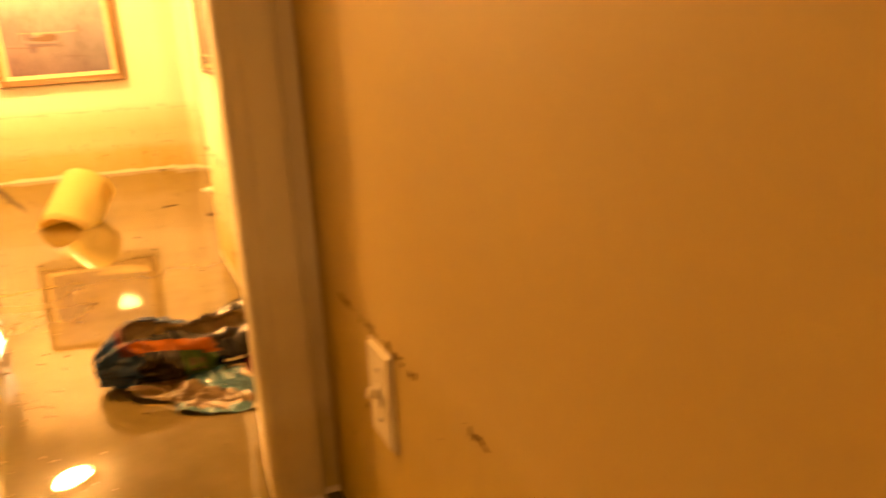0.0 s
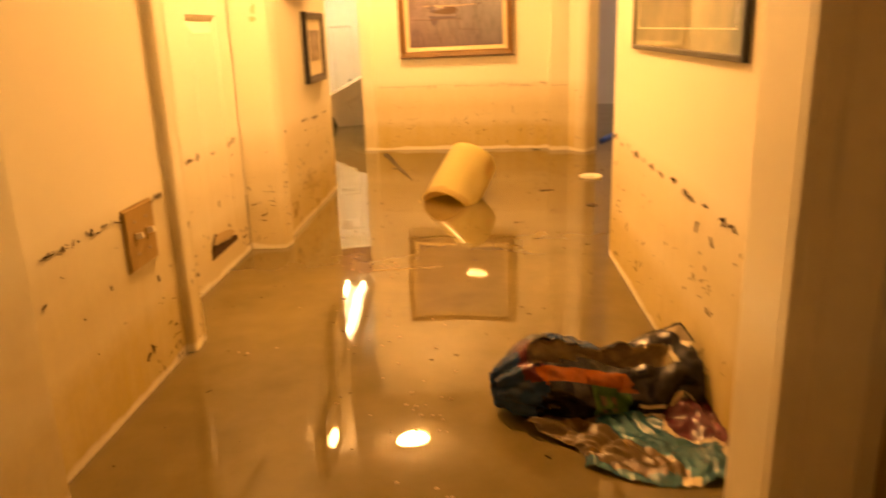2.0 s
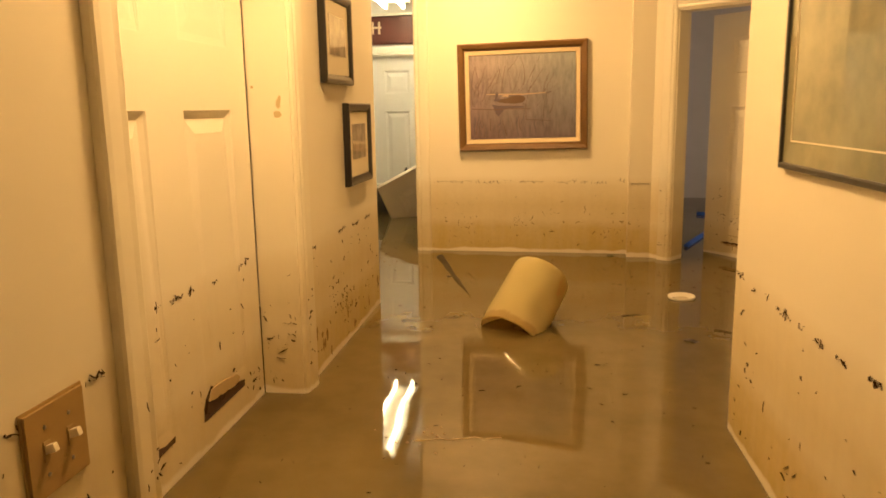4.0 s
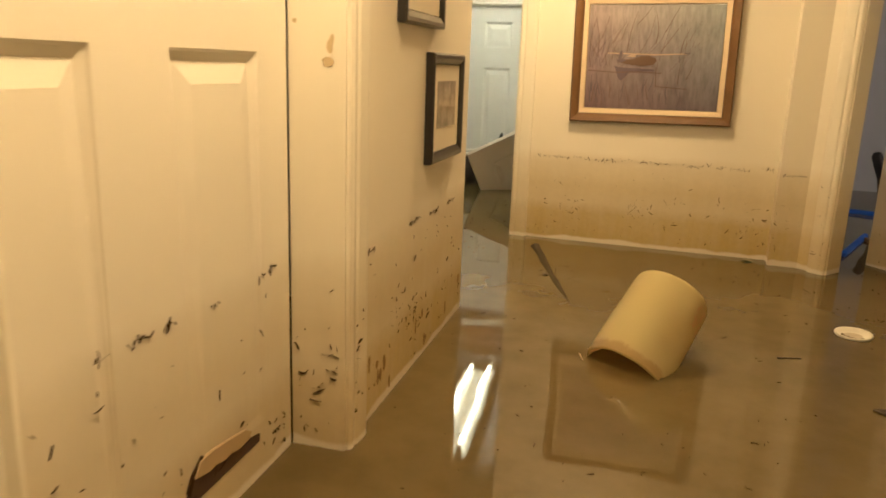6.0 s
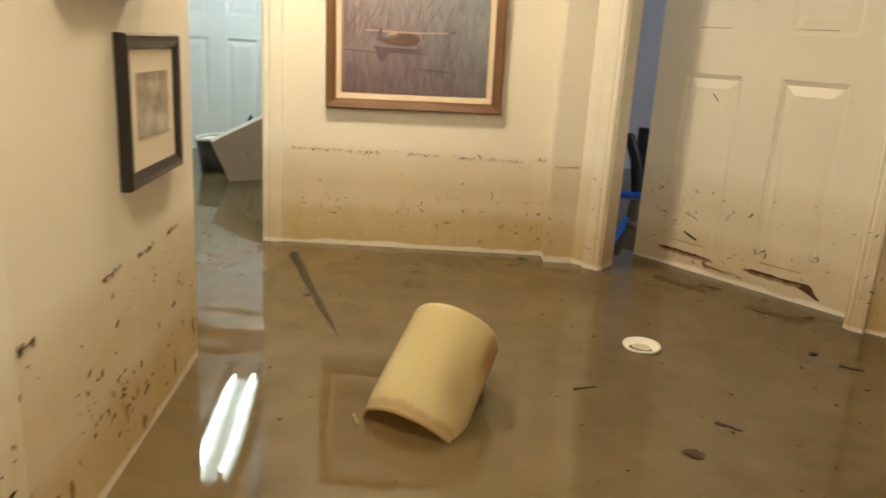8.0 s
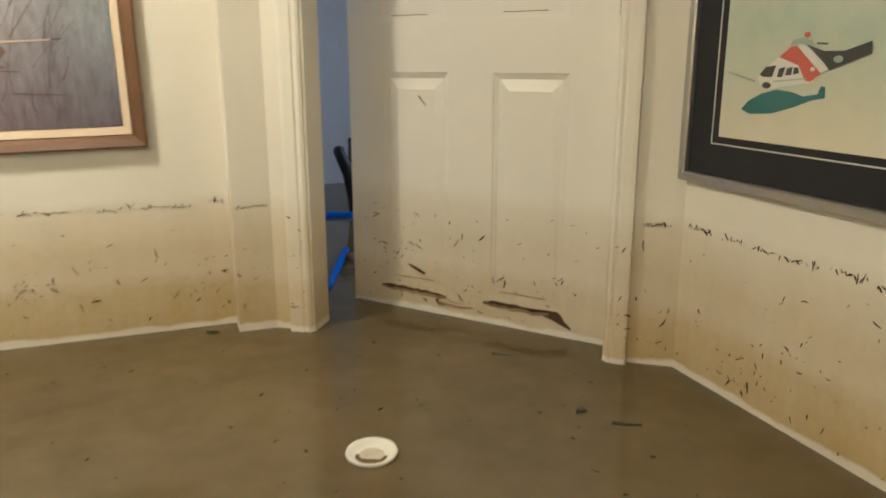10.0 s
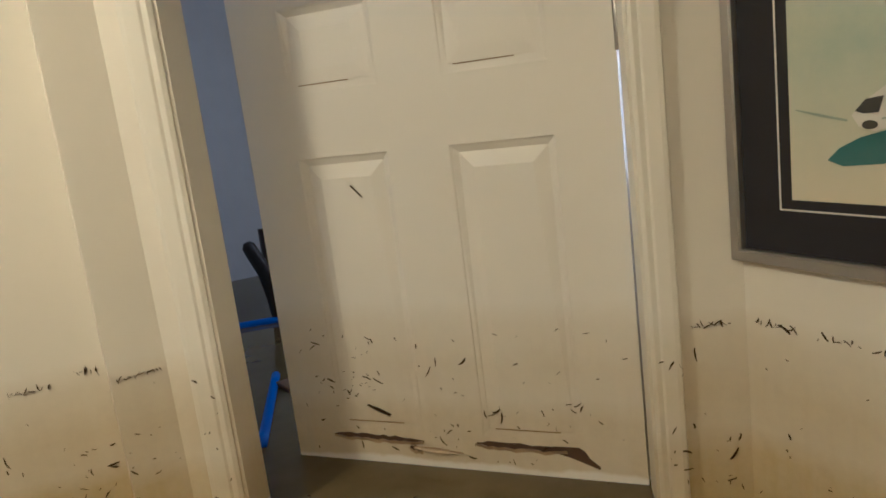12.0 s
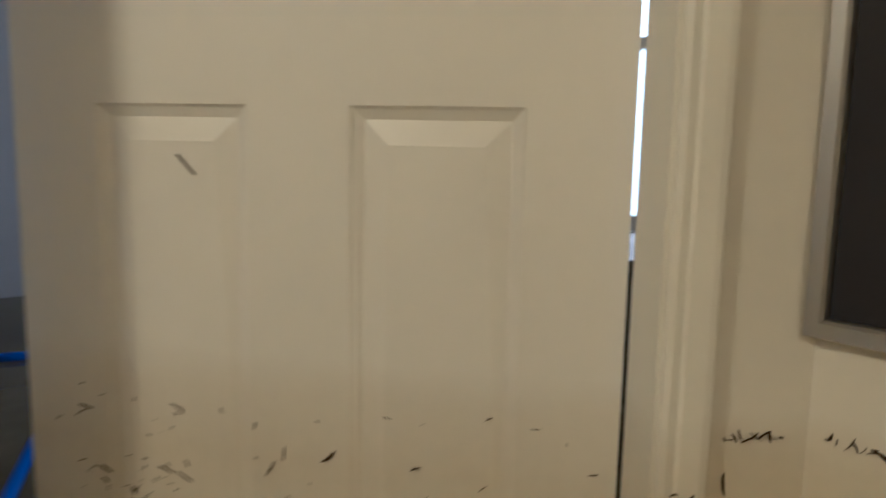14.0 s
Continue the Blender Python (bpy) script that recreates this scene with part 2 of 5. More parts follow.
LD0 = 3.050 - 2.450      # left door's opening along the hall's left wall
LD1 = 3.762 - 2.450
wall("wall_hall_left", HALL_L, 0.096, [(LD0, LD1, 0, HEAD)])
wall("wall_hall_right", HALL_R, 0.11)
wall("wall_painting", PAINT, 0.12)
DO0, DO1 = 0.109, 0.8835
wall("wall_diagonal", DIAG, 0.085, [(DO0, DO1, 0, HEAD)])
wall("wall_alcove_east", HELI, 0.11)
wall("wall_alcove_south", ALCOVE, 0.11)
bm = bmesh.new()
prism(bm, [(0.757, 5.612), (0.858, 5.612), (0.923, 5.700), (0.923, 5.81), (0.757, 5.81)], FLOOR, CEIL)
tagged(link("wall_pier", bm, M_WALL), "cream painted pier beside the angled doorway", "wall", "", "structure")
# the room where the walk starts
EASTW = Line((0.963, 2.215), (1.216, -1.000))
wall("wall_start_east", EASTW, 0.11, (), M_TAN, CEIL, "tan painted wall with flood debris")
wall("wall_start_south", Line((1.330, -1.000), (-1.400, -1.000)), 0.11, (), M_TAN, CEIL, "tan painted wall behind the start of the walk")
wall("wall_start_west", Line((-1.400, -1.000), (-1.400, 4.530)), 0.11, (), M_TAN, CEIL, "tan painted wall beside the start of the walk")
wall("wall_start_north", Line((-1.400, 2.217), (-0.048, 2.217)), 0.233)
bm = bmesh.new()
box(bm, (0.8782, 2.2165, FLOOR), (0.9770, 2.3345, CEIL))
tagged(link("wall_start_corner", bm, M_WALL), "cream painted wall corner by the opening", "wall", "", "structure")
# the side room with the tubes
wall("wall_side_south", Line((-0.262, 4.650), (-2.300, 4.650)), 0.11, (), M_PALE, CEIL, "pale painted wall of the flooded side room")
wall("wall_side_west", Line((-2.300, 4.530), (-2.300, 7.860)), 0.11, (), M_PALE, CEIL, "pale painted wall of the flooded side room")
FAR = Line((-2.300, 7.750), (0.860, 7.750))
FD0 = -1.370 + 2.300
FD1 = FD0 + 0.705
wall("wall_side_north", FAR, 0.11, [(FD0, FD1, 0, HEAD)], M_PALE, CEIL, "pale green-lit wall of the flooded side room")
wall("wall_between_rooms", Line((0.92, 8.000), (0.92, 5.81)), -0.06, (), M_GREY, CEIL, "grey painted partition between the flooded rooms")
# the room behind the angled door
wall("wall_office_north", Line((0.860, 8.000), (3.110, 8.000)), 0.11, (), M_GREY, CEIL, "grey-blue painted wall of the flooded office")
EAST = Line((3.000, 8.000), (3.000, 3.560))
WS0, WS1 = 8.0 - 6.65, 8.0 - 5.65
wall("wall_office_east", EAST, 0.11, [(WS0, WS1, 1.30, 2.15)], M_GREY, CEIL, "grey-blue painted wall with a window")
wall("wall_office_south", Line((3.110, 3.560), (1.810, 3.560)), 0.11, (), M_GREY, CEIL, "grey-blue painted wall of the flooded office")

bm = bmesh.new()
box(bm, (-2.6, -1.3, FLOOR - 0.1), (3.4, 8.4, FLOOR))
tagged(link("floor", bm, M_FLOOR), "silt-covered floor under the flood water", "floor", "", "structure")
bm = bmesh.new()
box(bm, (-2.6, -1.3, CEIL), (3.4, 8.4, CEIL + 0.12))
tagged(link("ceiling", bm, M_CEIL), "off-white painted ceiling", "ceiling", "", "structure")
bm = bmesh.new()
vs = [bm.verts.new(p) for p in ((-2.45, -1.15, W), (3.15, -1.15, W), (3.15, 8.15, W), (-2.45, 8.15, W))]
bm.faces.new(vs)
tagged(link("water", bm, M_WATER), "still brown muddy flood water filling the rooms", "water", "", "structure")


# ---- trim ----
def casing_profile(bm, m, width, height, proud=0.018, flip=False):
    """An upright moulded casing board: local x across, y out of the wall (negative), z up."""
    pts = [(0.0, 0.0), (0.0, -proud * 0.55), (width * 0.12, -proud * 0.8), (width * 0.30, -proud * 0.72), (width * 0.38, -proud * 0.9),
           (width * 0.80, -proud), (width * 0.95, -proud * 0.95), (width, -proud * 0.7), (width, 0.0)]
    if flip:
        pts = [(width - x, y) for x, y in pts]
    lo = [bm.verts.new(m @ Vector((x, y, 0))) for x, y in pts]
    hi = [bm.verts.new(m @ Vector((x, y, height))) for x, y in pts]
    bm.faces.new(lo), bm.faces.new(hi)
    for i in range(len(pts)):
        j = (i + 1) % len(pts)
        bm.faces.new([lo[i], lo[j], hi[j], hi[i]])


def doorway_trim(name, line, s0, s1, thick, label, width=0.062, right_width=None):
    """Jambs, stop and casings round an opening in a wall."""
    root = thing(name, Matrix.Identity(4), label, "door frame")
    root["kind"] = "structure"
    j = 0.006
    for a, b in ((s0, s0 + j), (s1 - j, s1)):
        bm = bmesh.new()
        line.piece(bm, a, b, -0.004, thick + 0.004, FLOOR, HEAD)
        part("jamb", bm, M_TRIM, root)
    bm = bmesh.new()
    line.piece(bm, s0 + j, s1 - j, -0.004, thick + 0.004, HEAD - j, HEAD - 0.0005)
    part("jamb", bm, M_TRIM, root)
    for s, wd, flip in ((s0 - width, width, True), (s1, right_width or width, False)):
        bm = bmesh.new()
        casing_profile(bm, line.stand(s, FLOOR, -0.0005), wd, HEAD + width - FLOOR, flip=flip)
        part("casing", bm, M_TRIM, root)
    bm = bmesh.new()
    m = line.stand(s0, HEAD, -0.0005) @ Matrix(((0, 0, 1, 0), (0, 1, 0, 0), (1, 0, 0, 0), (0, 0, 0, 1)))
    casing_profile(bm, m, width, s1 - s0)
    part("casing", bm, M_TRIM, root)
    return root


doorway_trim("door_frame_1", HALL_L, LD0, LD1, 0.093, "white painted door frame with muddy casings", 0.074)
doorway_trim("door_frame_2", DIAG, DO0, DO1, 0.085, "white painted door frame in the angled wall", 0.062, 0.050)
doorway_trim("door_frame_3", FAR, FD0, FD1, 0.11, "white painted door frame in the side room")


# ---- doors ----
def rect_ring(bm, r0, y0, r1, y1):
    """Four quads between the rectangle r0 (x0, z0, x1, z1) at depth y0 and r1 at y1."""
    def corners(r, y):
        return [bm.verts.new((x, y, z)) for x, z in ((r[0], r[1]), (r[2], r[1]), (r[2], r[3]), (r[0], r[3]))]
    a, b = corners(r0, y0), corners(r1, y1)
    for i in range(4):
        k = (i + 1) % 4
        bm.faces.new([a[i], a[k], b[k], b[i]])


BASE = FLOOR + 0.008
ROWS_Z = tuple((a - BASE, b - BASE) for a, b in ((0.56, 0.87), (1.020, 1.622), (1.755, 1.925)))


def panel_door(name, m, width, label, mat=None, stile=0.105, mid=0.11, height=2.03 - BASE, thick=0.035):
    """A six-panel moulded door: local x along its width from the hinge or left edge, y through it, z up."""
    root = thing(name, m, label, "door")
    mat = mat or M_DOOR
    pw = (width - 2 * stile - mid) / 2
    cols = ((stile, stile + pw), (stile + pw + mid, width - stile))
    panels = [(x0, z0, x1, z1) for x0, x1 in cols for z0, z1 in ROWS_Z]
    xs = sorted({0.0, width, *[v for c in cols for v in c]})
    zs = sorted({0.0, height, *[v for r in ROWS_Z for v in r]})
    bm = bmesh.new()
    for face_y, sgn in ((0.0, 1), (thick, -1)):
        for i in range(len(xs) - 1):
            for k in range(len(zs) - 1):
                r = (xs[i], zs[k], xs[i + 1], zs[k + 1])
                if r in panels:
                    a = [v + d for v, d in zip(r, (0.004, 0.004, -0.004, -0.004))]
                    b = [v + d for v, d in zip(r, (0.016, 0.016, -0.016, -0.016))]
                    rect_ring(bm, r, face_y, a, face_y + sgn * 0.004)
                    rect_ring(bm, a, face_y + sgn * 0.004, b, face_y + sgn * 0.010)
                else:
                    bm.faces.new([bm.verts.new((x, face_y, z)) for x, z in ((r[0], r[1]), (r[2], r[1]), (r[2], r[3]), (r[0], r[3]))])
    rect_ring(bm, (0, 0, width, height), 0.0, (0, 0, width, height), thick)
    bmesh.ops.remove_doubles(bm, verts=bm.verts, dist=0.0002)

    def shallow(bm):
        """The swollen skin has all but closed the grooves under the panels."""
        for v in bm.verts:
            if any(x0 - 0.001 < v.co.x < x1 + 0.001 and z0 + 0.001 < v.co.z < z0 + 0.050 for x0, z0, x1, z1 in panels):
                v.co.y = v.co.y * 0.16 if v.co.y < thick / 2 else thick - (thick - v.co.y) * 0.16
        return bm

    leaf = part("leaf", shallow(bm), mat, root)
    for x0, z0, x1, z1 in panels:
        bm = bmesh.new()
        for face_y, sgn in ((0.0, 1), (thick, -1)):
            r = (x0 + 0.016, z0 + 0.016, x1 - 0.016, z1 - 0.016)
            q = (x0 + 0.046, z0 + 0.046, x1 - 0.046, z1 - 0.046)
            rect_ring(bm, r, face_y + sgn * 0.010, q, face_y + sgn * 0.0025)
            bm.faces.new([bm.verts.new((x, face_y + sgn * 0.0025, z)) for x, z in ((q[0], q[1]), (q[2], q[1]), (q[2], q[3]), (q[0], q[3]))])
        bmesh.ops.remove_doubles(bm, verts=bm.verts, dist=0.0002)
        part("panel", shallow(bm), mat, leaf)
    return root, panels


DH = Vector((1.614, 5.184))
DANG = math.atan2(0.780, -0.625)
free = DH + Vector((math.cos(DANG), math.sin(DANG))) * 0.782
m_open = Matrix.Translation((free.x, free.y, BASE)) @ Matrix.Rotation(DANG + math.pi, 4, "Z")
open_door, open_panels = panel_door("door_1", m_open, 0.794, "white six-panel door standing ajar, its skin split by the flood", None, 0.121, 0.133)
LBASE = BASE + 0.016
m_left = HALL_L.stand(LD1 - 0.0155 - 0.768, LBASE, 0.098)
left_door, left_panels = panel_door("door_2", m_left, 0.772, "closed white six-panel door with flood debris and a torn panel", None, 0.096, 0.14, 2.03 - LBASE)
far_door, far_panels = panel_door("door_3", FAR.stand(FD0 + 0.002, BASE, 0.02), 0.701, "closed pale six-panel door lit greenish by the tubes", M_PALE)
e1 = Vector((0.80, 0.40, 0.43)).normalized()
e2 = Vector((0.25, 0.45, -0.93))
e2 = (e2 - e1 * e2.dot(e1)).normalized()
c0 = Vector((-0.730, 6.660, 1.145))
up = -e2
yy = up.cross(e1)
m_fall = Matrix.Translation(c0 + e2 * (2.03 - BASE)) @ Matrix((e1, yy, up)).transposed().to_4x4()


fallen_door, fallen_panels = panel_door("fallen_door", m_fall, 0.62, "grey soaked panel door fallen askew, jutting out of the water", M_SUNK)


# ---- lamps ----
def lathe(profile, seg=32, cap=True):
    """A turned shape about z from (radius, z) pairs."""
    bm = bmesh.new()
    rings = []
    for r, z in profile:
        rings.append([bm.verts.new((r * math.cos(a), r * math.sin(a), z)) for a in [2 * math.pi * i / seg for i in range(seg)]])
    for a, b in zip(rings, rings[1:]):
        for i in range(seg):
            k = (i + 1) % seg
            bm.faces.new([a[i], a[k], b[k], b[i]])
    if cap:
        bm.faces.new(rings[0]), bm.faces.new(rings[-1])
    return bm


def globe_lamp(x, y, glow=None):
    root = thing("ceiling_lamp", pose(x, y, CEIL), "lit round opal glass ceiling lamp on a metal pan", "ceiling lamp", "hall ceiling lamps")
    part("pan", lathe([(0.02, -0.001), (0.105, -0.001), (0.105, -0.018), (0.095, -0.024), (0.02, -0.024)]), M_METAL, root, "", True)
    prof = [(0.090 * math.cos(a) + 0.001, -0.026 - 0.042 * math.sin(a)) for a in [math.pi / 2 * i / 8 for i in range(9)]]
    part("shade", lathe(prof), glow or M_GLOBE, root, "glowing opal glass bowl", True)


globe_lamp(*LAMP_NEAR)
globe_lamp(*LAMP_FAR)
# unseen dim lamp, added behind the start to brighten the opening's casing
globe_lamp(0.62, -0.25, M_DIM)


def tube_lamp():
    root = thing("fluorescent_fixture", Matrix.Translation((-0.755, 6.96, CEIL)) @ Matrix.Rotation(radians(6), 4, "Z"),
                 "white ceiling fixture with two bare lit fluorescent tubes", "ceiling lamp")
    bm = soft_box((-0.115, -0.64, -0.045), (0.115, 0.64, -0.0005), 0.006)
    part("housing", bm, M_WHITE, root)
    for x in (-0.065, 0.065):
        bm = lathe([(0.010, -0.60), (0.0125, -0.585), (0.0125, 0.585), (0.010, 0.60)], 16)
        bmesh.ops.transform(bm, matrix=pose(x, 0, -0.075, 90), verts=bm.verts)
        part("tube", bm, M_TUBE, root, "glowing fluorescent tube", True)
        for y in (-0.615, 0.600):
            part("tube_holder", soft_box((x - 0.016, y, -0.095), (x + 0.016, y + 0.016, -0.044), 0.003), M_WHITE, root)


tube_lamp()

# ---- window of the office ----
win = thing("window_1", EAST.stand(WS0, 1.30, 0), "white framed window bright with daylight", "window")
win["kind"] = "structure"
ww, wh = WS1 - WS0, 0.85
for a, b in (((0, 0.03, 0), (0.05, 0.08, wh)), ((ww - 0.05, 0.03, 0), (ww, 0.08, wh)), ((0.05, 0.03, 0), (ww - 0.05, 0.08, 0.05)),
             ((0.05, 0.03, wh - 0.05), (ww - 0.05, 0.08, wh)), ((0.05, 0.035, 0.60), (ww - 0.05, 0.075, 0.64))):
    part("window_frame", soft_box(a, b, 0.003, 1), M_WHITE, win)
bm = bmesh.new()
box(bm, (0.05, 0.054, 0.05), (ww - 0.05, 0.058, 0.60))
p = part("pane", bm, M_GLASS, win)
p.visible_shadow = False
bm = bmesh.new()
vs = [bm.verts.new(v) for v in ((3.6, 4.6, 0.6), (3.6, 7.8, 0.6), (3.6, 7.8, 2.8), (3.6, 4.6, 2.8))]
bm.faces.new(vs)
tagged(link("backdrop", bm, M_SKY), "bright hazy daylight outside the window", "sky", "", "structure")


# ---- pictures ----
def frame_ring(w, h, profile):
    """Mitred frame: profile is (inset from the outer edge, depth out of the wall) pairs; local x across, y into the wall, z up."""
    bm = bmesh.new()
    rings = []
    for inset, out in profile:
        rings.append([bm.verts.new((x, -out, z)) for x, z in ((inset, inset), (w - inset, inset), (w - inset, h - inset), (inset, h - inset))])
    k = len(rings)
    for a, b in zip(rings, rings[1:] + rings[:1]):
        for i in range(4):
            j = (i + 1) % 4
            bm.faces.new([a[i], a[j], b[j], b[i]])
    return bm


def sheet(x0, z0, x1, z1, out):
    bm = bmesh.new()
    box(bm, (x0, -out, z0), (x1, -out + 0.002, z1))
    return bm


def shape(points, out, thick=0.0006):
    """A flat outline of (x, z) points, a film of paint thick."""
    bm = bmesh.new()
    a = [bm.verts.new((x, -out, z)) for x, z in points]
    b = [bm.verts.new((x, -out + thick, z)) for x, z in points]
    bm.faces.new(a), bm.faces.new(b)
    for i in range(len(points)):
        j = (i + 1) % len(points)
        bm.faces.new([a[i], a[j], b[j], b[i]])
    return bm


def oval(cx, cz, rx, rz, seg=20, tilt=0.0):
    c, s_ = math.cos(tilt), math.sin(tilt)
    pts = [(rx * math.cos(a), rz * math.sin(a)) for a in [2 * math.pi * i / seg for i in range(seg)]]
    return [(cx + x * c - z * s_, cz + x * s_ + z * c) for x, z in pts]


def marsh_material():
    m, n, l, b = material("marsh_painting")
    co = n.new("ShaderNodeTexCoord").outputs["Object"]
    sep = n.new("ShaderNodeSeparateXYZ")
    l.new(co, sep.inputs[0])
    tall = ramp(n, l, sep.outputs[2], [(0.08, (0.185, 0.145, 0.17)), (0.30, (0.30, 0.27, 0.30)), (0.58, (0.39, 0.375, 0.37))])
    wide = ramp(n, l, sep.outputs[0], [(0.10, (0.95, 0.82, 0.86)), (0.70, (0.86, 1.0, 1.10))])
    base = mix(n, l, 1.0, tall, wide, "MULTIPLY")
    str_map = node(n, "ShaderNodeMapping", Scale=(30, 1, 7))
    l.new(co, str_map.inputs[0])
    strokes = ramp(n, l, noise_of(n, l, 1.5, 5, 0.65, str_map.outputs[0]), [(0.35, 0.68), (0.62, 1.0)])
    fog = ramp(n, l, noise_of(n, l, 5, 4, 0.6, co), [(0.3, 0.75), (0.7, 1.05)])
    l.new(mix(n, l, 1.0, mix(n, l, 1.0, base, strokes, "MULTIPLY"), fog, "MULTIPLY"), b.inputs["Base Color"])
    set_in(b, 0.35, 0, None, (0.9, 0.03))
    bump(n, l, b, noise_of(n, l, 160, 2, 0.5, co), 0.05)
    return m


def sketch_material(name, lo, hi, scale):
    m, n, l, b = material(name)
    co = n.new("ShaderNodeTexCoord").outputs["Object"]
    a = ramp(n, l, noise_of(n, l, scale, 6, 0.65, co), [(0.3, lo), (0.68, hi)])
    l.new(a, b.inputs["Base Color"])
    set_in(b, 0.5, 0, None, (1.0, 0.02))
    return m


M_MARSH = marsh_material()
M_REED = plain("painted_reeds", (0.15, 0.095, 0.09), 0.4, 0, 0.5, 40, 0.05, (0.9, 0.03))
M_DUCK = plain("painted_bird", (0.14, 0.085, 0.06), 0.4, 0, 0.5, 30, 0.05, (0.9, 0.03))
M_GLINT = plain("painted_highlight", (0.48, 0.36, 0.29), 0.4, 0, 0.2, 30, 0.05, (0.9, 0.03))
M_DUSK = plain("painted_dark_blue", (0.125, 0.095, 0.135), 0.4, 0, 0.4, 30, 0.05, (0.9, 0.03))
M_PRINT = sketch_material("grey_print", (0.13, 0.11, 0.09), (0.52, 0.47, 0.38), 14)
M_LAND = sketch_material("faded_landscape_print", (0.13, 0.14, 0.085), (0.31, 0.30, 0.18), 5)
M_SEA = sketch_material("pale_green_print", (0.42, 0.50, 0.40), (0.58, 0.60, 0.45), 4)
# the print pales to cream towards its foot
sn, sl = M_SEA.node_tree.nodes, M_SEA.node_tree.links
s_sep = sn.new("ShaderNodeSeparateXYZ")
sl.new(sn.new("ShaderNodeTexCoord").outputs["Object"], s_sep.inputs[0])
s_old = sn["Principled BSDF"].inputs["Base Color"].links[0].from_socket
s_fac = ramp(sn, sl, s_sep.outputs[2], [(0.14, 0.85), (0.30, 0.25), (0.40, 0.0)])
sl.new(mix(sn, sl, s_fac, s_old, (0.68, 0.62, 0.44, 1)), sn["Principled BSDF"].inputs["Base Color"])
M_TEAL = plain("printed_teal", (0.035, 0.16, 0.17), 0.5, 0, 0.3, 20, 0, (1.0, 0.02))
M_RED_P = plain("printed_red", (0.50, 0.08, 0.03), 0.5, 0, 0.2, 20, 0, (1.0, 0.02))
M_WHITE_P = plain("printed_white", (0.74, 0.72, 0.64), 0.5, 0, 0.1, 20, 0, (1.0, 0.02))
M_PALE_P = plain("printed_grey_green", (0.40, 0.47, 0.38), 0.5, 0, 0.3, 20, 0, (1.0, 0.02))
M_DARK_P = plain("printed_dark", (0.05, 0.05, 0.045), 0.5, 0, 0.3, 20, 0, (1.0, 0.02))


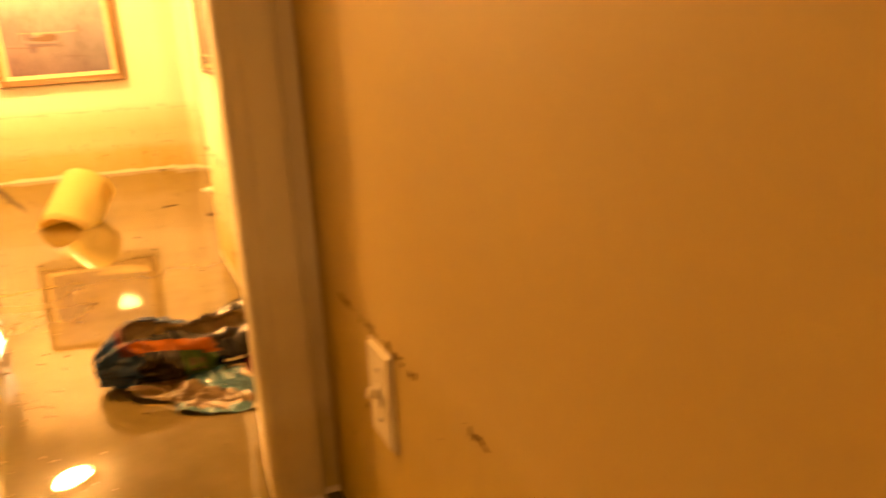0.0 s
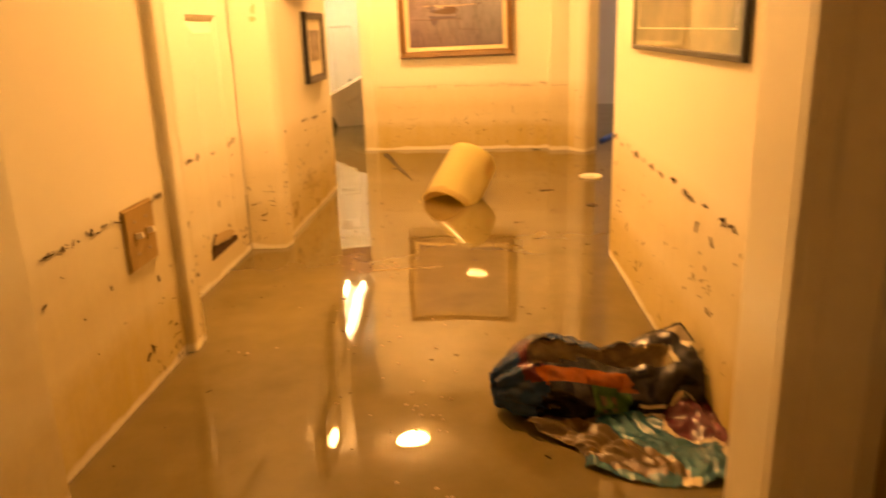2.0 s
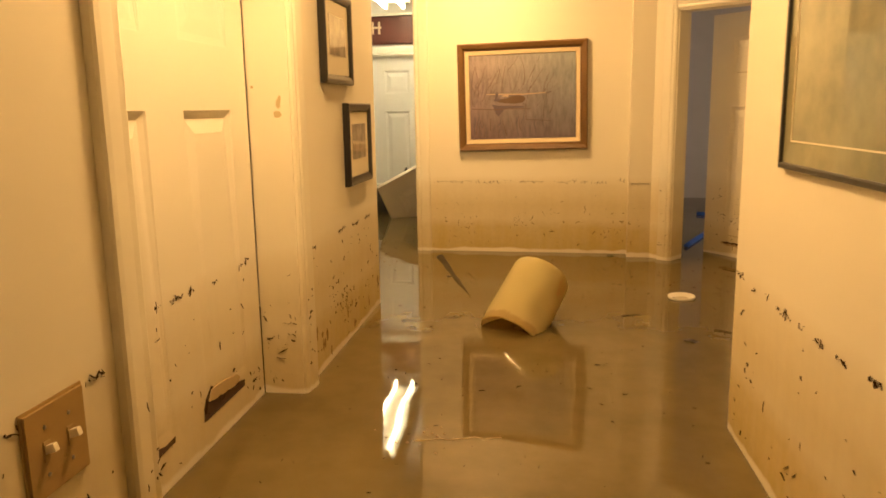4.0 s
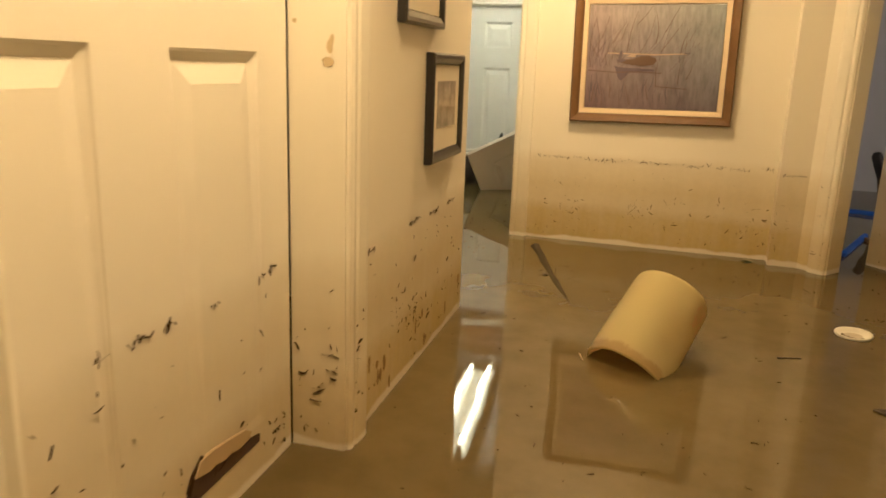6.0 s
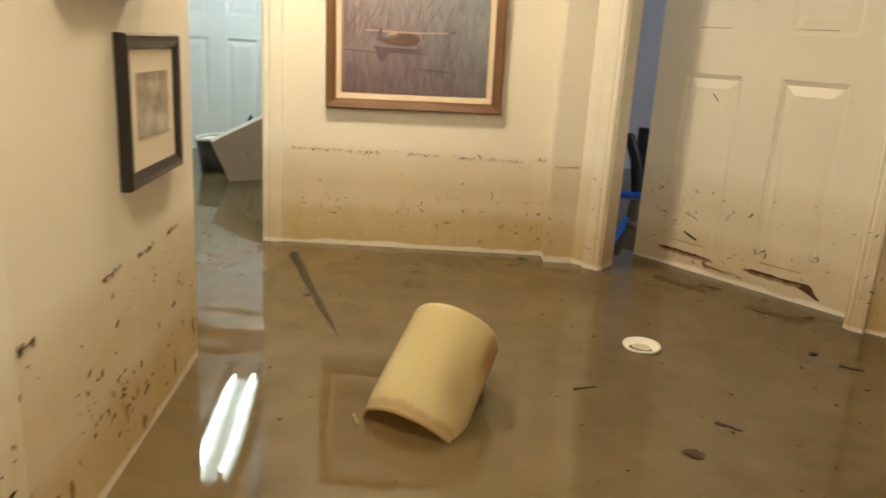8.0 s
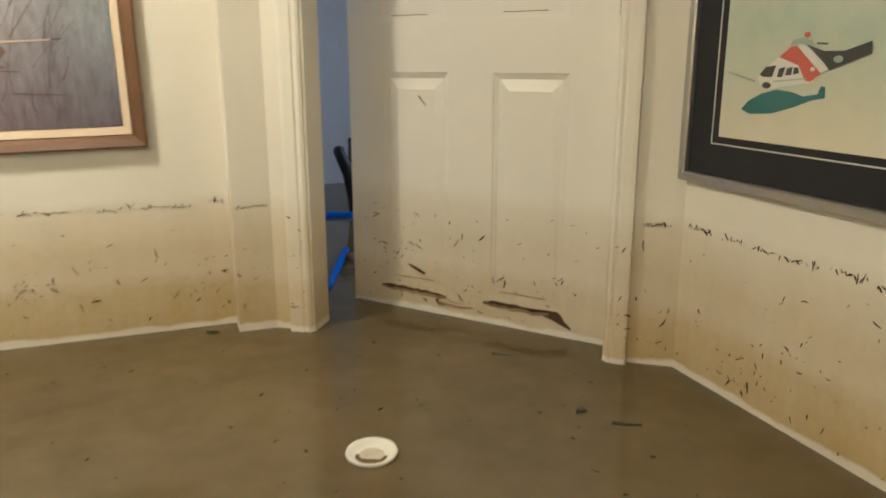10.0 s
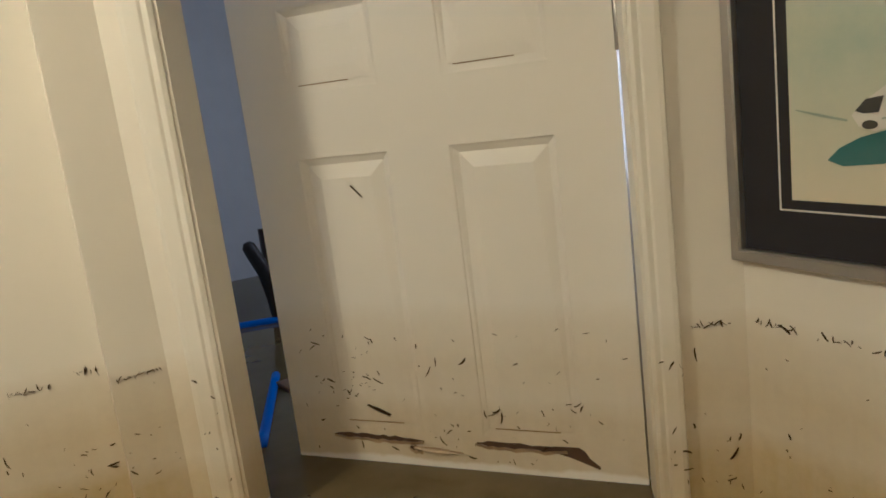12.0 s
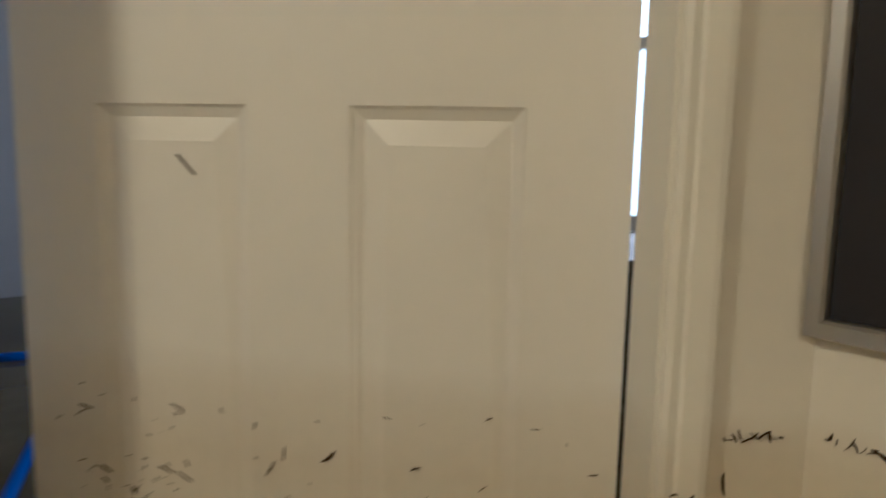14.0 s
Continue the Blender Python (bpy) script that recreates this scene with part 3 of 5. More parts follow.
def marsh_painting():
    w, h = 0.605, 0.498
    root = thing("painting", PAINT.stand(-0.035 + 0.258, 1.431, -0.001) @ Matrix.Rotation(radians(-0.9), 4, "Y"), "marsh painting of a duck in a walnut frame with cream liner", "painting")
    part("frame", frame_ring(w, h, [(0, 0), (0, 0.022), (0.006, 0.030), (0.022, 0.026), (0.032, 0.016), (0.034, 0.0)]), M_BROWN, root)
    part("liner", frame_ring(w, h, [(0.0345, 0.0), (0.0345, 0.016), (0.052, 0.012), (0.054, 0.0)]), M_LINER, root, "cream linen liner")
    canvas = part("canvas", sheet(0.0545, 0.0545, w - 0.0545, h - 0.0545, 0.008), M_MARSH, root, "misty grey-mauve marsh")
    rnd = random.Random(5)
    lo, hi = 0.058, h - 0.058

    def stroke(x, z, lean, tall, wd, out, mat, bend=0.0):
        """A tapering brush stroke, clipped to the canvas."""
        line = [(x + lean * f + bend * math.sin(math.pi * f), z + tall * f, wd * (1 - 0.7 * f)) for f in (0, 0.25, 0.5, 0.75, 1)]
        pts = [(px - q, pz) for px, pz, q in line] + [(px + q, pz) for px, pz, q in reversed(line)]
        pts = [(min(max(px, lo), w - 0.058), min(max(pz, lo), hi)) for px, pz in pts]
        part("reed", shape(pts, out), mat, canvas)

    # soft reeds and their mirror strokes under the shore
    for i in range(46):
        x = 0.065 + (rnd.random() ** 1.5) * 0.36
        stroke(x, rnd.uniform(0.19, 0.27), rnd.uniform(-0.07, 0.09), rnd.uniform(0.05, 0.16), rnd.uniform(0.0006, 0.0014), 0.0085 + i * 0.00002, rnd.choice((M_REED, M_DUSK)), rnd.uniform(-0.02, 0.02))
    for i in range(34):
        x = 0.07 + (rnd.random() ** 1.3) * 0.36
        stroke(x, rnd.uniform(0.062, 0.13), rnd.uniform(-0.02, 0.02), rnd.uniform(0.04, 0.09), rnd.uniform(0.0010, 0.0024), 0.0088 + i * 0.00002, rnd.choice((M_REED, M_DUSK, M_DUSK)), rnd.uniform(-0.006, 0.006))
    # tall bare branches
    for x, z, lean, tall, bend in ((0.068, 0.21, 0.015, 0.19, -0.012), (0.075, 0.27, 0.055, 0.13, 0.01), (0.095, 0.25, -0.020, 0.16, 0.01), (0.15, 0.30, 0.045, 0.08, 0.0), (0.18, 0.31, 0.022, 0.07, 0.0),
                                   (0.205, 0.27, 0.030, 0.15, -0.005), (0.235, 0.37, 0.055, 0.07, 0.004), (0.33, 0.27, 0.075, 0.11, 0.0), (0.34, 0.34, 0.050, 0.10, 0.0), (0.31, 0.30, -0.010, 0.12, 0.01), (0.40, 0.15, 0.006, 0.08, 0.0), (0.43, 0.17, 0.02, 0.06, 0.004)):
        stroke(x, z, lean, tall, 0.0017, 0.0096, M_REED, bend)
    part("water_gleam", shape([(0.132, 0.2625), (0.20, 0.2600), (0.31, 0.2570), (0.425, 0.2625), (0.425, 0.2660), (0.31, 0.2620), (0.20, 0.2650), (0.132, 0.2655)], 0.0099), M_GLINT, canvas)
    part("drift", shape([(0.412, 0.2620), (0.438, 0.2640), (0.440, 0.2680), (0.418, 0.2665)], 0.0101), M_DUSK, canvas)
    body = [(0.170, 0.234), (0.190, 0.226), (0.225, 0.220), (0.270, 0.217), (0.305, 0.222), (0.318, 0.236), (0.312, 0.248), (0.285, 0.257), (0.255, 0.253), (0.230, 0.243), (0.195, 0.240)]
    part("bird", shape(body, 0.0101), M_DUCK, canvas, "brown painted duck")
    part("bird_breast", shape([(0.168, 0.234), (0.176, 0.246), (0.190, 0.244), (0.205, 0.238), (0.188, 0.229)], 0.0103), M_DUSK, canvas)
    part("bird_head", shape(oval(0.182, 0.256, 0.007, 0.018, 14, -0.2), 0.0104), M_DUSK, canvas)
    part("bird_wing", shape([(0.205, 0.252), (0.225, 0.262), (0.240, 0.259), (0.236, 0.250)], 0.0104), M_GLINT, canvas)
    part("reflection", shape([(0.160, 0.216), (0.19, 0.210), (0.25, 0.209), (0.31, 0.205), (0.31, 0.198), (0.22, 0.196), (0.205, 0.176), (0.190, 0.160), (0.176, 0.172), (0.168, 0.198)], 0.0098), M_DUSK, canvas)
    part("branch", shape([(0.062, 0.196), (0.16, 0.190), (0.25, 0.193), (0.34, 0.190), (0.34, 0.193), (0.25, 0.1965), (0.16, 0.194), (0.062, 0.1995)], 0.0102), M_REED, canvas)
    part("branch", shape([(0.318, 0.140), (0.436, 0.133), (0.436, 0.1355), (0.318, 0.143)], 0.0102), M_REED, canvas)
    part("branch", shape([(0.316, 0.215), (0.319, 0.215), (0.322, 0.142), (0.319, 0.142)], 0.0100), M_REED, canvas)


marsh_painting()


def small_print(y0, z0, label):
    w, h = 0.285, 0.248
    s = (y0 - 2.450) / HALL_L.u.y
    root = thing("framed_print", HALL_L.stand(s, z0, -0.001), label, "framed picture", "prints on the hall wall")
    part("frame", frame_ring(w, h, [(0, 0), (0, 0.016), (0.004, 0.020), (0.012, 0.019), (0.024, 0.014), (0.026, 0.0)]), M_BLACK, root)
    part("mat", sheet(0.0262, 0.0262, w - 0.0262, h - 0.0262, 0.0115), M_MAT_W, root, "ivory mat board")
    part("print", sheet(0.058, 0.078, w - 0.063, h - 0.063, 0.0130), M_PRINT, root, "small faded grey landscape print")


small_print(4.226, 1.407, "small black-framed print with an ivory mat")
small_print(4.018, 1.706, "small black-framed print hung above another")


def wide_print():
    w, h = 0.75, 0.62
    root = thing("wide_framed_print", HALL_R.stand(0.259, 1.526, -0.001), "large glazed landscape print in a thin dark frame", "framed picture")
    part("frame", frame_ring(w, h, [(0, 0), (0, 0.009), (0.002, 0.011), (0.008, 0.011), (0.010, 0.009), (0.010, 0.0)]), M_BLACK, root)
    part("print", sheet(0.0102, 0.0102, w - 0.0102, h - 0.0102, 0.006), M_LAND, root, "faded green landscape behind glass")
    part("mat_line", frame_ring(w, h, [(0.045, 0.0060), (0.045, 0.0068), (0.0475, 0.0068), (0.0475, 0.0060)]), M_MAT_W, root, "thin pale line round the print")


wide_print()


def aircraft_print():
    w, h = 0.66, 0.492
    root = thing("aircraft_print", HELI.stand(-0.004, 1.396, -0.001), "helicopter print with a black mat in a silver frame", "framed picture")
    x0, z0, x1, z1 = 0.108, 0.103, w - 0.108, h - 0.103
    part("frame", frame_ring(w, h, [(0, 0), (0, 0.020), (0.002, 0.024), (0.016, 0.024), (0.019, 0.020), (0.020, 0.0)]), M_SILVER, root)
    part("mat", sheet(0.0202, 0.0202, w - 0.0202, h - 0.0202, 0.010), M_MAT_B, root, "black mat board")
    part("mat_line", frame_ring(w, h, [(0.086, 0.0100), (0.086, 0.0112), (0.0885, 0.0112), (0.0885, 0.0100)]), M_WHITE_P, root, "thin white line")
    sea = part("print", sheet(x0, z0, x1, z1, 0.0115), M_SEA, root, "pale green sea print")
    a = 0.0125

    def moved(points):
        return [(x + 0.008, z - 0.004) for x, z in points]

    part("shadow_shape", shape(moved([(0.159, 0.167), (0.177, 0.184), (0.209, 0.199), (0.246, 0.208), (0.283, 0.205), (0.310, 0.198), (0.342, 0.203), (0.348, 0.217), (0.357, 0.216), (0.359, 0.197), (0.331, 0.192), (0.289, 0.177), (0.238, 0.163), (0.182, 0.159)]), a), M_TEAL, sea, "teal shadow on the sea")
    part("fuselage", shape(moved([(0.196, 0.228), (0.211, 0.244), (0.240, 0.263), (0.267, 0.283), (0.297, 0.288), (0.338, 0.274), (0.360, 0.245), (0.325, 0.222), (0.260, 0.214), (0.229, 0.206), (0.206, 0.213)]), a + 0.0006), M_WHITE_P, sea, "white helicopter body")
    part("tail_boom", shape(moved([(0.306, 0.289), (0.347, 0.277), (0.390, 0.277), (0.440, 0.292), (0.442, 0.272), (0.394, 0.255), (0.363, 0.244), (0.350, 0.256)]), a + 0.0010), M_DARK_P, sea, "dark tail boom")
    part("roundel", shape(moved(oval(0.379, 0.263, 0.010, 0.006, 14)), a + 0.0018), M_PALE_P, sea)
    part("stripe", shape(moved([(0.246, 0.267), (0.274, 0.286), (0.286, 0.286), (0.324, 0.257), (0.347, 0.239), (0.324, 0.224), (0.312, 0.226), (0.294, 0.252)]), a + 0.0014), M_RED_P, sea, "red stripe")
    part("stripe", shape(moved([(0.287, 0.286), (0.309, 0.284), (0.359, 0.246), (0.346, 0.239)]), a + 0.0018), M_WHITE_P, sea, "white stripe")
    part("spot", shape(moved(oval(0.327, 0.246, 0.005, 0.004, 12)), a + 0.0020), M_WHITE_P, sea)
    part("mast", shape(moved([(0.270, 0.288), (0.276, 0.297), (0.300, 0.301), (0.318, 0.295), (0.324, 0.286), (0.297, 0.290)]), a + 0.0012), M_PALE_P, sea, "pale rotor mast")
    part("hub", shape(moved(oval(0.307, 0.305, 0.007, 0.005, 12)), a + 0.0018), M_RED_P, sea)
    part("rotor", shape(moved([(0.112, 0.238), (0.150, 0.228), (0.190, 0.220), (0.190, 0.223), (0.150, 0.232), (0.112, 0.240)]), a + 0.0012), M_PALE_P, sea, "blurred grey rotor blade")
    part("rotor", shape(moved([(0.330, 0.2885), (0.354, 0.2875), (0.354, 0.2905), (0.330, 0.2915)]), a + 0.0016), M_DARK_P, sea)
    for pane in ([(0.202, 0.234), (0.217, 0.249), (0.241, 0.252), (0.234, 0.231), (0.214, 0.230)], [(0.250, 0.246), (0.264, 0.249), (0.258, 0.231), (0.246, 0.231)], [(0.269, 0.247), (0.281, 0.249), (0.279, 0.235), (0.266, 0.234)], [(0.285, 0.248), (0.293, 0.249), (0.298, 0.239), (0.285, 0.236)]):
        part("window", shape(moved(pane), a + 0.0022), M_DARK_P, sea)
    part("window", shape(moved(oval(0.222, 0.215, 0.011, 0.006, 12)), a + 0.0022), M_DARK_P, sea)
    part("side_line", shape(moved([(0.238, 0.2215), (0.315, 0.2285), (0.315, 0.2305), (0.238, 0.2235)]), a + 0.0020), M_PALE_P, sea)
    part("far_tail", shape([(x1 - 0.19, z1), (x1, z1), (x1, z1 - 0.075), (x1 - 0.09, z1 - 0.040)], a), M_DARK_P, sea)


aircraft_print()


# ---- bucket, lid ----
def waste_bucket():
    axis = Vector((0.36, 0.68, 0.64)).normalized()
    rot = axis.to_track_quat("Z", "X").to_matrix().to_4x4()
    root = thing("waste_bucket", Matrix.Translation((0.334, 4.378, 0.917)) @ rot, "cream plastic waste bucket floating tipped over in the water", "bucket")
    out = [(0.1035, 0.0), (0.108, 0.001), (0.108, 0.006), (0.105, 0.008), (0.1035, 0.012), (0.0985, 0.246), (0.0965, 0.253), (0.091, 0.257), (0.04, 0.2565), (0.002, 0.255)]
    def dented(bm):
        """Pushes one side in, as the knocked bucket shows."""
        mid = rot.inverted() @ Vector((0.85, -0.35, 0.0))
        ang = math.atan2(mid.y, mid.x)
        for v in bm.verts:
            d = (math.atan2(v.co.y, v.co.x) - ang + math.pi) % (2 * math.pi) - math.pi
            push = math.exp(-((d + 0.35) / 0.42) ** 2) * math.exp(-((v.co.z - 0.115) / 0.045) ** 2)
            r = math.hypot(v.co.x, v.co.y)
            if r > 0.01:
                lip = math.exp(-v.co.z / 0.022)
                k = 1 - 0.17 * push + 0.11 * lip * noise.noise(Vector((v.co.x * 16, v.co.y * 16, 5))) - 0.05 * lip
                # a flat knocked into the shoulder near the base
                flat = 0.0915 / max(math.cos(d), 0.2) / r
                if abs(d) < 0.5 and v.co.z > 0.160:
                    k = min(k, 1 + (flat - 1) * min(1.0, (v.co.z - 0.160) / 0.014))
                v.co.x, v.co.y = v.co.x * k, v.co.y * k
        return bm

    def fine(profile):
        """The same outline with its long straight runs divided."""
        res = [profile[0]]
        for p, q in zip(profile, profile[1:]):
            n = max(1, int(math.dist(p, q) / 0.02))
            res += [(p[0] + (q[0] - p[0]) * i / n, p[1] + (q[1] - p[1]) * i / n) for i in range(1, n + 1)]
        return res

    part("body", dented(lathe(fine(out), 48, False)), M_BUCKET, root, "cream plastic shell", True)
    inn = [(0.1035, 0.0), (0.1015, 0.003), (0.0965, 0.242), (0.090, 0.250), (0.002, 0.251)]
    part("inside", dented(lathe(fine(inn), 48, False)), M_BUCKET_IN, root, "mud-coated inside", True)


waste_bucket()


def floating_lid():
    # a loose plastic lid lying on the water
    root = thing("plastic_lid", pose(0.916, 4.853, W - 0.004, 2, -1, 0), "round white plastic lid floating on the water", "saucer")
    prof = [(0.001, 0.004), (0.030, 0.004), (0.036, 0.006), (0.043, 0.012), (0.048, 0.013), (0.049, 0.010), (0.046, 0.004), (0.036, 0.001), (0.001, 0.001)]
    part("disc", lathe(prof, 40), M_WHITE, root, "", True)
    part("mud_patch", lathe([(0.001, 0.0046), (0.022, 0.0046), (0.024, 0.0041), (0.001, 0.0041)], 24), M_PALE_SILT, root, "thin mud in the lid")


floating_lid()


# ---- switches ----
def switch_plate(name, m, gangs, mat, label):
    w, h = (0.072, 0.116) if gangs == 1 else (0.118, 0.116)
    root = thing(name, m, label, "light switch")
    bm = bmesh.new()
    box(bm, (-w / 2, -0.006, -h / 2), (w / 2, 0.0, h / 2))
    front = [e for e in bm.edges if all(v.co.y < -0.003 for v in e.verts)]
    bmesh.ops.bevel(bm, geom=front, offset=0.004, segments=2, affect="EDGES")
    plate = part("plate", bm, mat, root)
    for g in range(gangs):
        x = (g - (gangs - 1) / 2) * 0.046
        slot = part("toggle_slot", soft_box((x - 0.006, -0.0072, -0.013), (x + 0.006, -0.0055, 0.013), 0.0006, 1), mat, root)
        bm = bmesh.new()
        box(bm, (x - 0.004, -0.020, -0.005), (x + 0.004, -0.006, 0.005), 0, Matrix.Rotation(radians(-18), 4, "X"))
        part("toggle", bm, M_PLATE_W, slot, "ivory toggle")
        for z in (-0.030, 0.030):
            bm = lathe([(0.0005, 0), (0.003, 0), (0.0028, 0.0012), (0.0005, 0.0015)], 10)
            bmesh.ops.transform(bm, matrix=pose(x, -0.0058, z, 90), verts=bm.verts)
            part("screw", bm, M_METAL, plate)


switch_plate("double_switch", HALL_L.stand((2.834 - 2.450) / HALL_L.u.y, 1.238, -0.0005), 2, M_PLATE, "mud-stained double toggle light switch on the hall wall")
switch_plate("single_switch", EASTW.stand(2.215 - 1.957, 1.219, -0.0005), 1, M_PLATE_W, "ivory single toggle light switch by the doorway")

# ---- cased opening at the start ----
root = thing("door_frame_4", Matrix.Identity(4), "painted casing of the opening into the hall", "door frame")
root["kind"] = "structure"
bm = bmesh.new()
box(bm, (0.864, 2.217, FLOOR), (0.8775, 2.337, CEIL - 0.04))
part("jamb", bm, M_TRIM, root)
bm = bmesh.new()
casing_profile(bm, pose(0.8645, 2.2145, FLOOR), 0.074, CEIL - 0.002 - FLOOR, 0.020)
part("casing", bm, M_TRIM, root)
bm = bmesh.new()
box(bm, (-0.0465, 2.219, FLOOR), (-0.016, 2.448, CEIL - 0.04))
part("jamb", bm, M_TRIM, root)
bm = bmesh.new()
casing_profile(bm, pose(-0.080, 2.2165, FLOOR), 0.062, CEIL - 0.002 - FLOOR, 0.020, True)
part("casing", bm, M_TRIM, root)
bm = bmesh.new()
box(bm, (-0.016, 2.22, CEIL - 0.04), (0.864, 2.33, CEIL - 0.001))
part("header", bm, M_WALL, root)
# corner board at the painting wall's open end
bm = bmesh.new()
casing_profile(bm, PAINT.stand(0.002, FLOOR, -0.0005), 0.07, CEIL - 0.002 - FLOOR, 0.014)
tagged(link("trim", bm, M_TRIM), "white painted corner board on the hall wall", "trim", "", "structure")


# ---- torn door skins and ironmongery ----
def ragged(x0, x1, z0, z1, seed, steps=16):
    """Outline of a torn slot from x0 to x1; the ends give its height."""
    rnd = random.Random(seed)
    top, bot = [], []
    for i in range(steps + 1):
        f = i / steps
        zc = z0 + (z1 - z0) * f
        half = 0.0058 * min(1, f * 6 + 0.15, (1 - f) * 5 + 0.1)
        top.append((x0 + (x1 - x0) * f, zc + half * rnd.uniform(0.5, 1.3)))
        bot.append((x0 + (x1 - x0) * f, zc - half * rnd.uniform(0.5, 1.5)))
    return bot + top[::-1]


def tear(door, points, lip=True):
    bm = shape(points, 0.0012, 0.001)
    part("tear", bm, M_TEAR, door, "dark torn slot")
    if lip:
        k = len(points) // 2
        bm = bmesh.new()
        low = points[:k]
        rnd = random.Random(k)
        rows = []
        for x, z in low:
            curl = rnd.uniform(0.003, 0.010)
            rows.append([bm.verts.new((x, -0.001, z - 0.001)), bm.verts.new((x, -curl, z + 0.003)), bm.verts.new((x, -curl - 0.001, z + 0.004)), bm.verts.new((x, -0.002, z - 0.006))])
        for p, q in zip(rows, rows[1:]):
            for i in range(4):
                j = (i + 1) % 4
                bm.faces.new([p[i], p[j], q[j], q[i]])
        part("curled_skin", bm, M_LIP, door, "curled strip of door skin")


# along the ajar door from its free edge
tear(open_door, ragged(0.104, 0.326, 1.002 - BASE, 0.998 - BASE, 1))
tear(open_door, ragged(0.448, 0.640, 1.003 - BASE, 1.000 - BASE, 2))
tear(open_door, [(0.605, 0.997 - BASE), (0.650, 0.984 - BASE), (0.702, 0.964 - BASE), (0.704, 0.969 - BASE), (0.684, 0.986 - BASE), (0.676, 1.000 - BASE), (0.664, 1.008 - BASE), (0.610, 1.007 - BASE)], False)
tear(open_door, ragged(0.290, 0.322, 0.982 - BASE, 0.977 - BASE, 4, 8), True)
# the strip of skin that peels below the first tear, and the sharp lower edges of the panels
bm = bmesh.new()
peel = []
for i in range(15):
    f = i / 14
    x = 0.300 + 0.115 * f
    h = 0.012 * math.sin(math.pi * min(1.0, 0.15 + f * 0.85)) + 0.002
    z = 0.977 - 0.006 * math.sin(f * 3.0) - BASE
    peel.append([bm.verts.new((x, -0.0012, z)), bm.verts.new((x, -0.004 - 0.010 * math.sin(math.pi * f), z + h * 0.6)), bm.verts.new((x, -0.0015, z + h))])
for a_, b_ in zip(peel, peel[1:]):
    for k in range(2):
        bm.faces.new([a_[k], a_[k + 1], b_[k + 1], b_[k]])
    bm.faces.new([a_[2], a_[0], b_[0], b_[2]])
part("peeled_strip", bm, M_LIP, open_door, "pale strip of peeled door skin", True)
# thin brown strips draw in the panels' lower edges
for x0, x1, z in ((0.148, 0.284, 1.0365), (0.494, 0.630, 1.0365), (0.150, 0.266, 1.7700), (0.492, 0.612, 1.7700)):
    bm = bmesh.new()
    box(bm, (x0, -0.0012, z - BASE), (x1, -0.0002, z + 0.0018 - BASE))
    part("panel_edge", bm, M_SMEAR_LINE, open_door, "thin brown line along the panel's lower edge")
# a long splinter stuck above the tear
part("splinter", shape([(0.198, 1.075 - BASE), (0.202, 1.077 - BASE), (0.230, 1.068 - BASE), (0.256, 1.056 - BASE), (0.252, 1.052 - BASE), (0.226, 1.062 - BASE)], 0.003, 0.0025), M_DEBRIS, open_door, "dark splinter")
# along the closed hall door
for outline, mat, out, name, label in (
        ([(0.443, 1.004), (0.653, 1.006), (0.655, 1.020), (0.623, 1.027), (0.600, 1.023), (0.578, 1.026), (0.560, 1.031), (0.538, 1.029), (0.515, 1.036), (0.498, 1.033), (0.463, 1.042), (0.446, 1.030)], M_TEAR, 0.0014, "tear", "dark torn slot"),
        ([(0.463, 1.043), (0.498, 1.036), (0.515, 1.038), (0.538, 1.032), (0.560, 1.034), (0.578, 1.029), (0.613, 1.030), (0.621, 1.040), (0.606, 1.050), (0.558, 1.058), (0.508, 1.064), (0.476, 1.063)], M_LIP, 0.0052, "curled_skin", "pale strip of torn door skin"),
        ([(0.450, 1.020), (0.463, 1.046), (0.488, 1.066), (0.483, 1.069), (0.456, 1.050), (0.444, 1.030)], M_DEBRIS, 0.0030, "torn_edge", "dark torn edge"),
        ([(0.225, 1.020), (0.262, 1.016), (0.318, 1.019), (0.320, 1.030), (0.285, 1.027), (0.240, 1.036)], M_TEAR, 0.0014, "tear", "dark torn slot")):
    part(name, shape([(x, z - LBASE) for x, z in outline], out, out - 0.0003), mat, left_door, label)


def hinge(door, x, z):
    bm = lathe([(0.006, -0.045), (0.0065, -0.044), (0.0065, 0.044), (0.006, 0.045)], 12)
    bmesh.ops.transform(bm, matrix=pose(x, -0.002, z), verts=bm.verts)
    part("hinge", bm, M_METAL, door, "dull steel hinge knuckle", True)


hinge(open_door, 0.798, 1.80 - BASE)
hinge(open_door, 0.798, 0.70 - BASE)


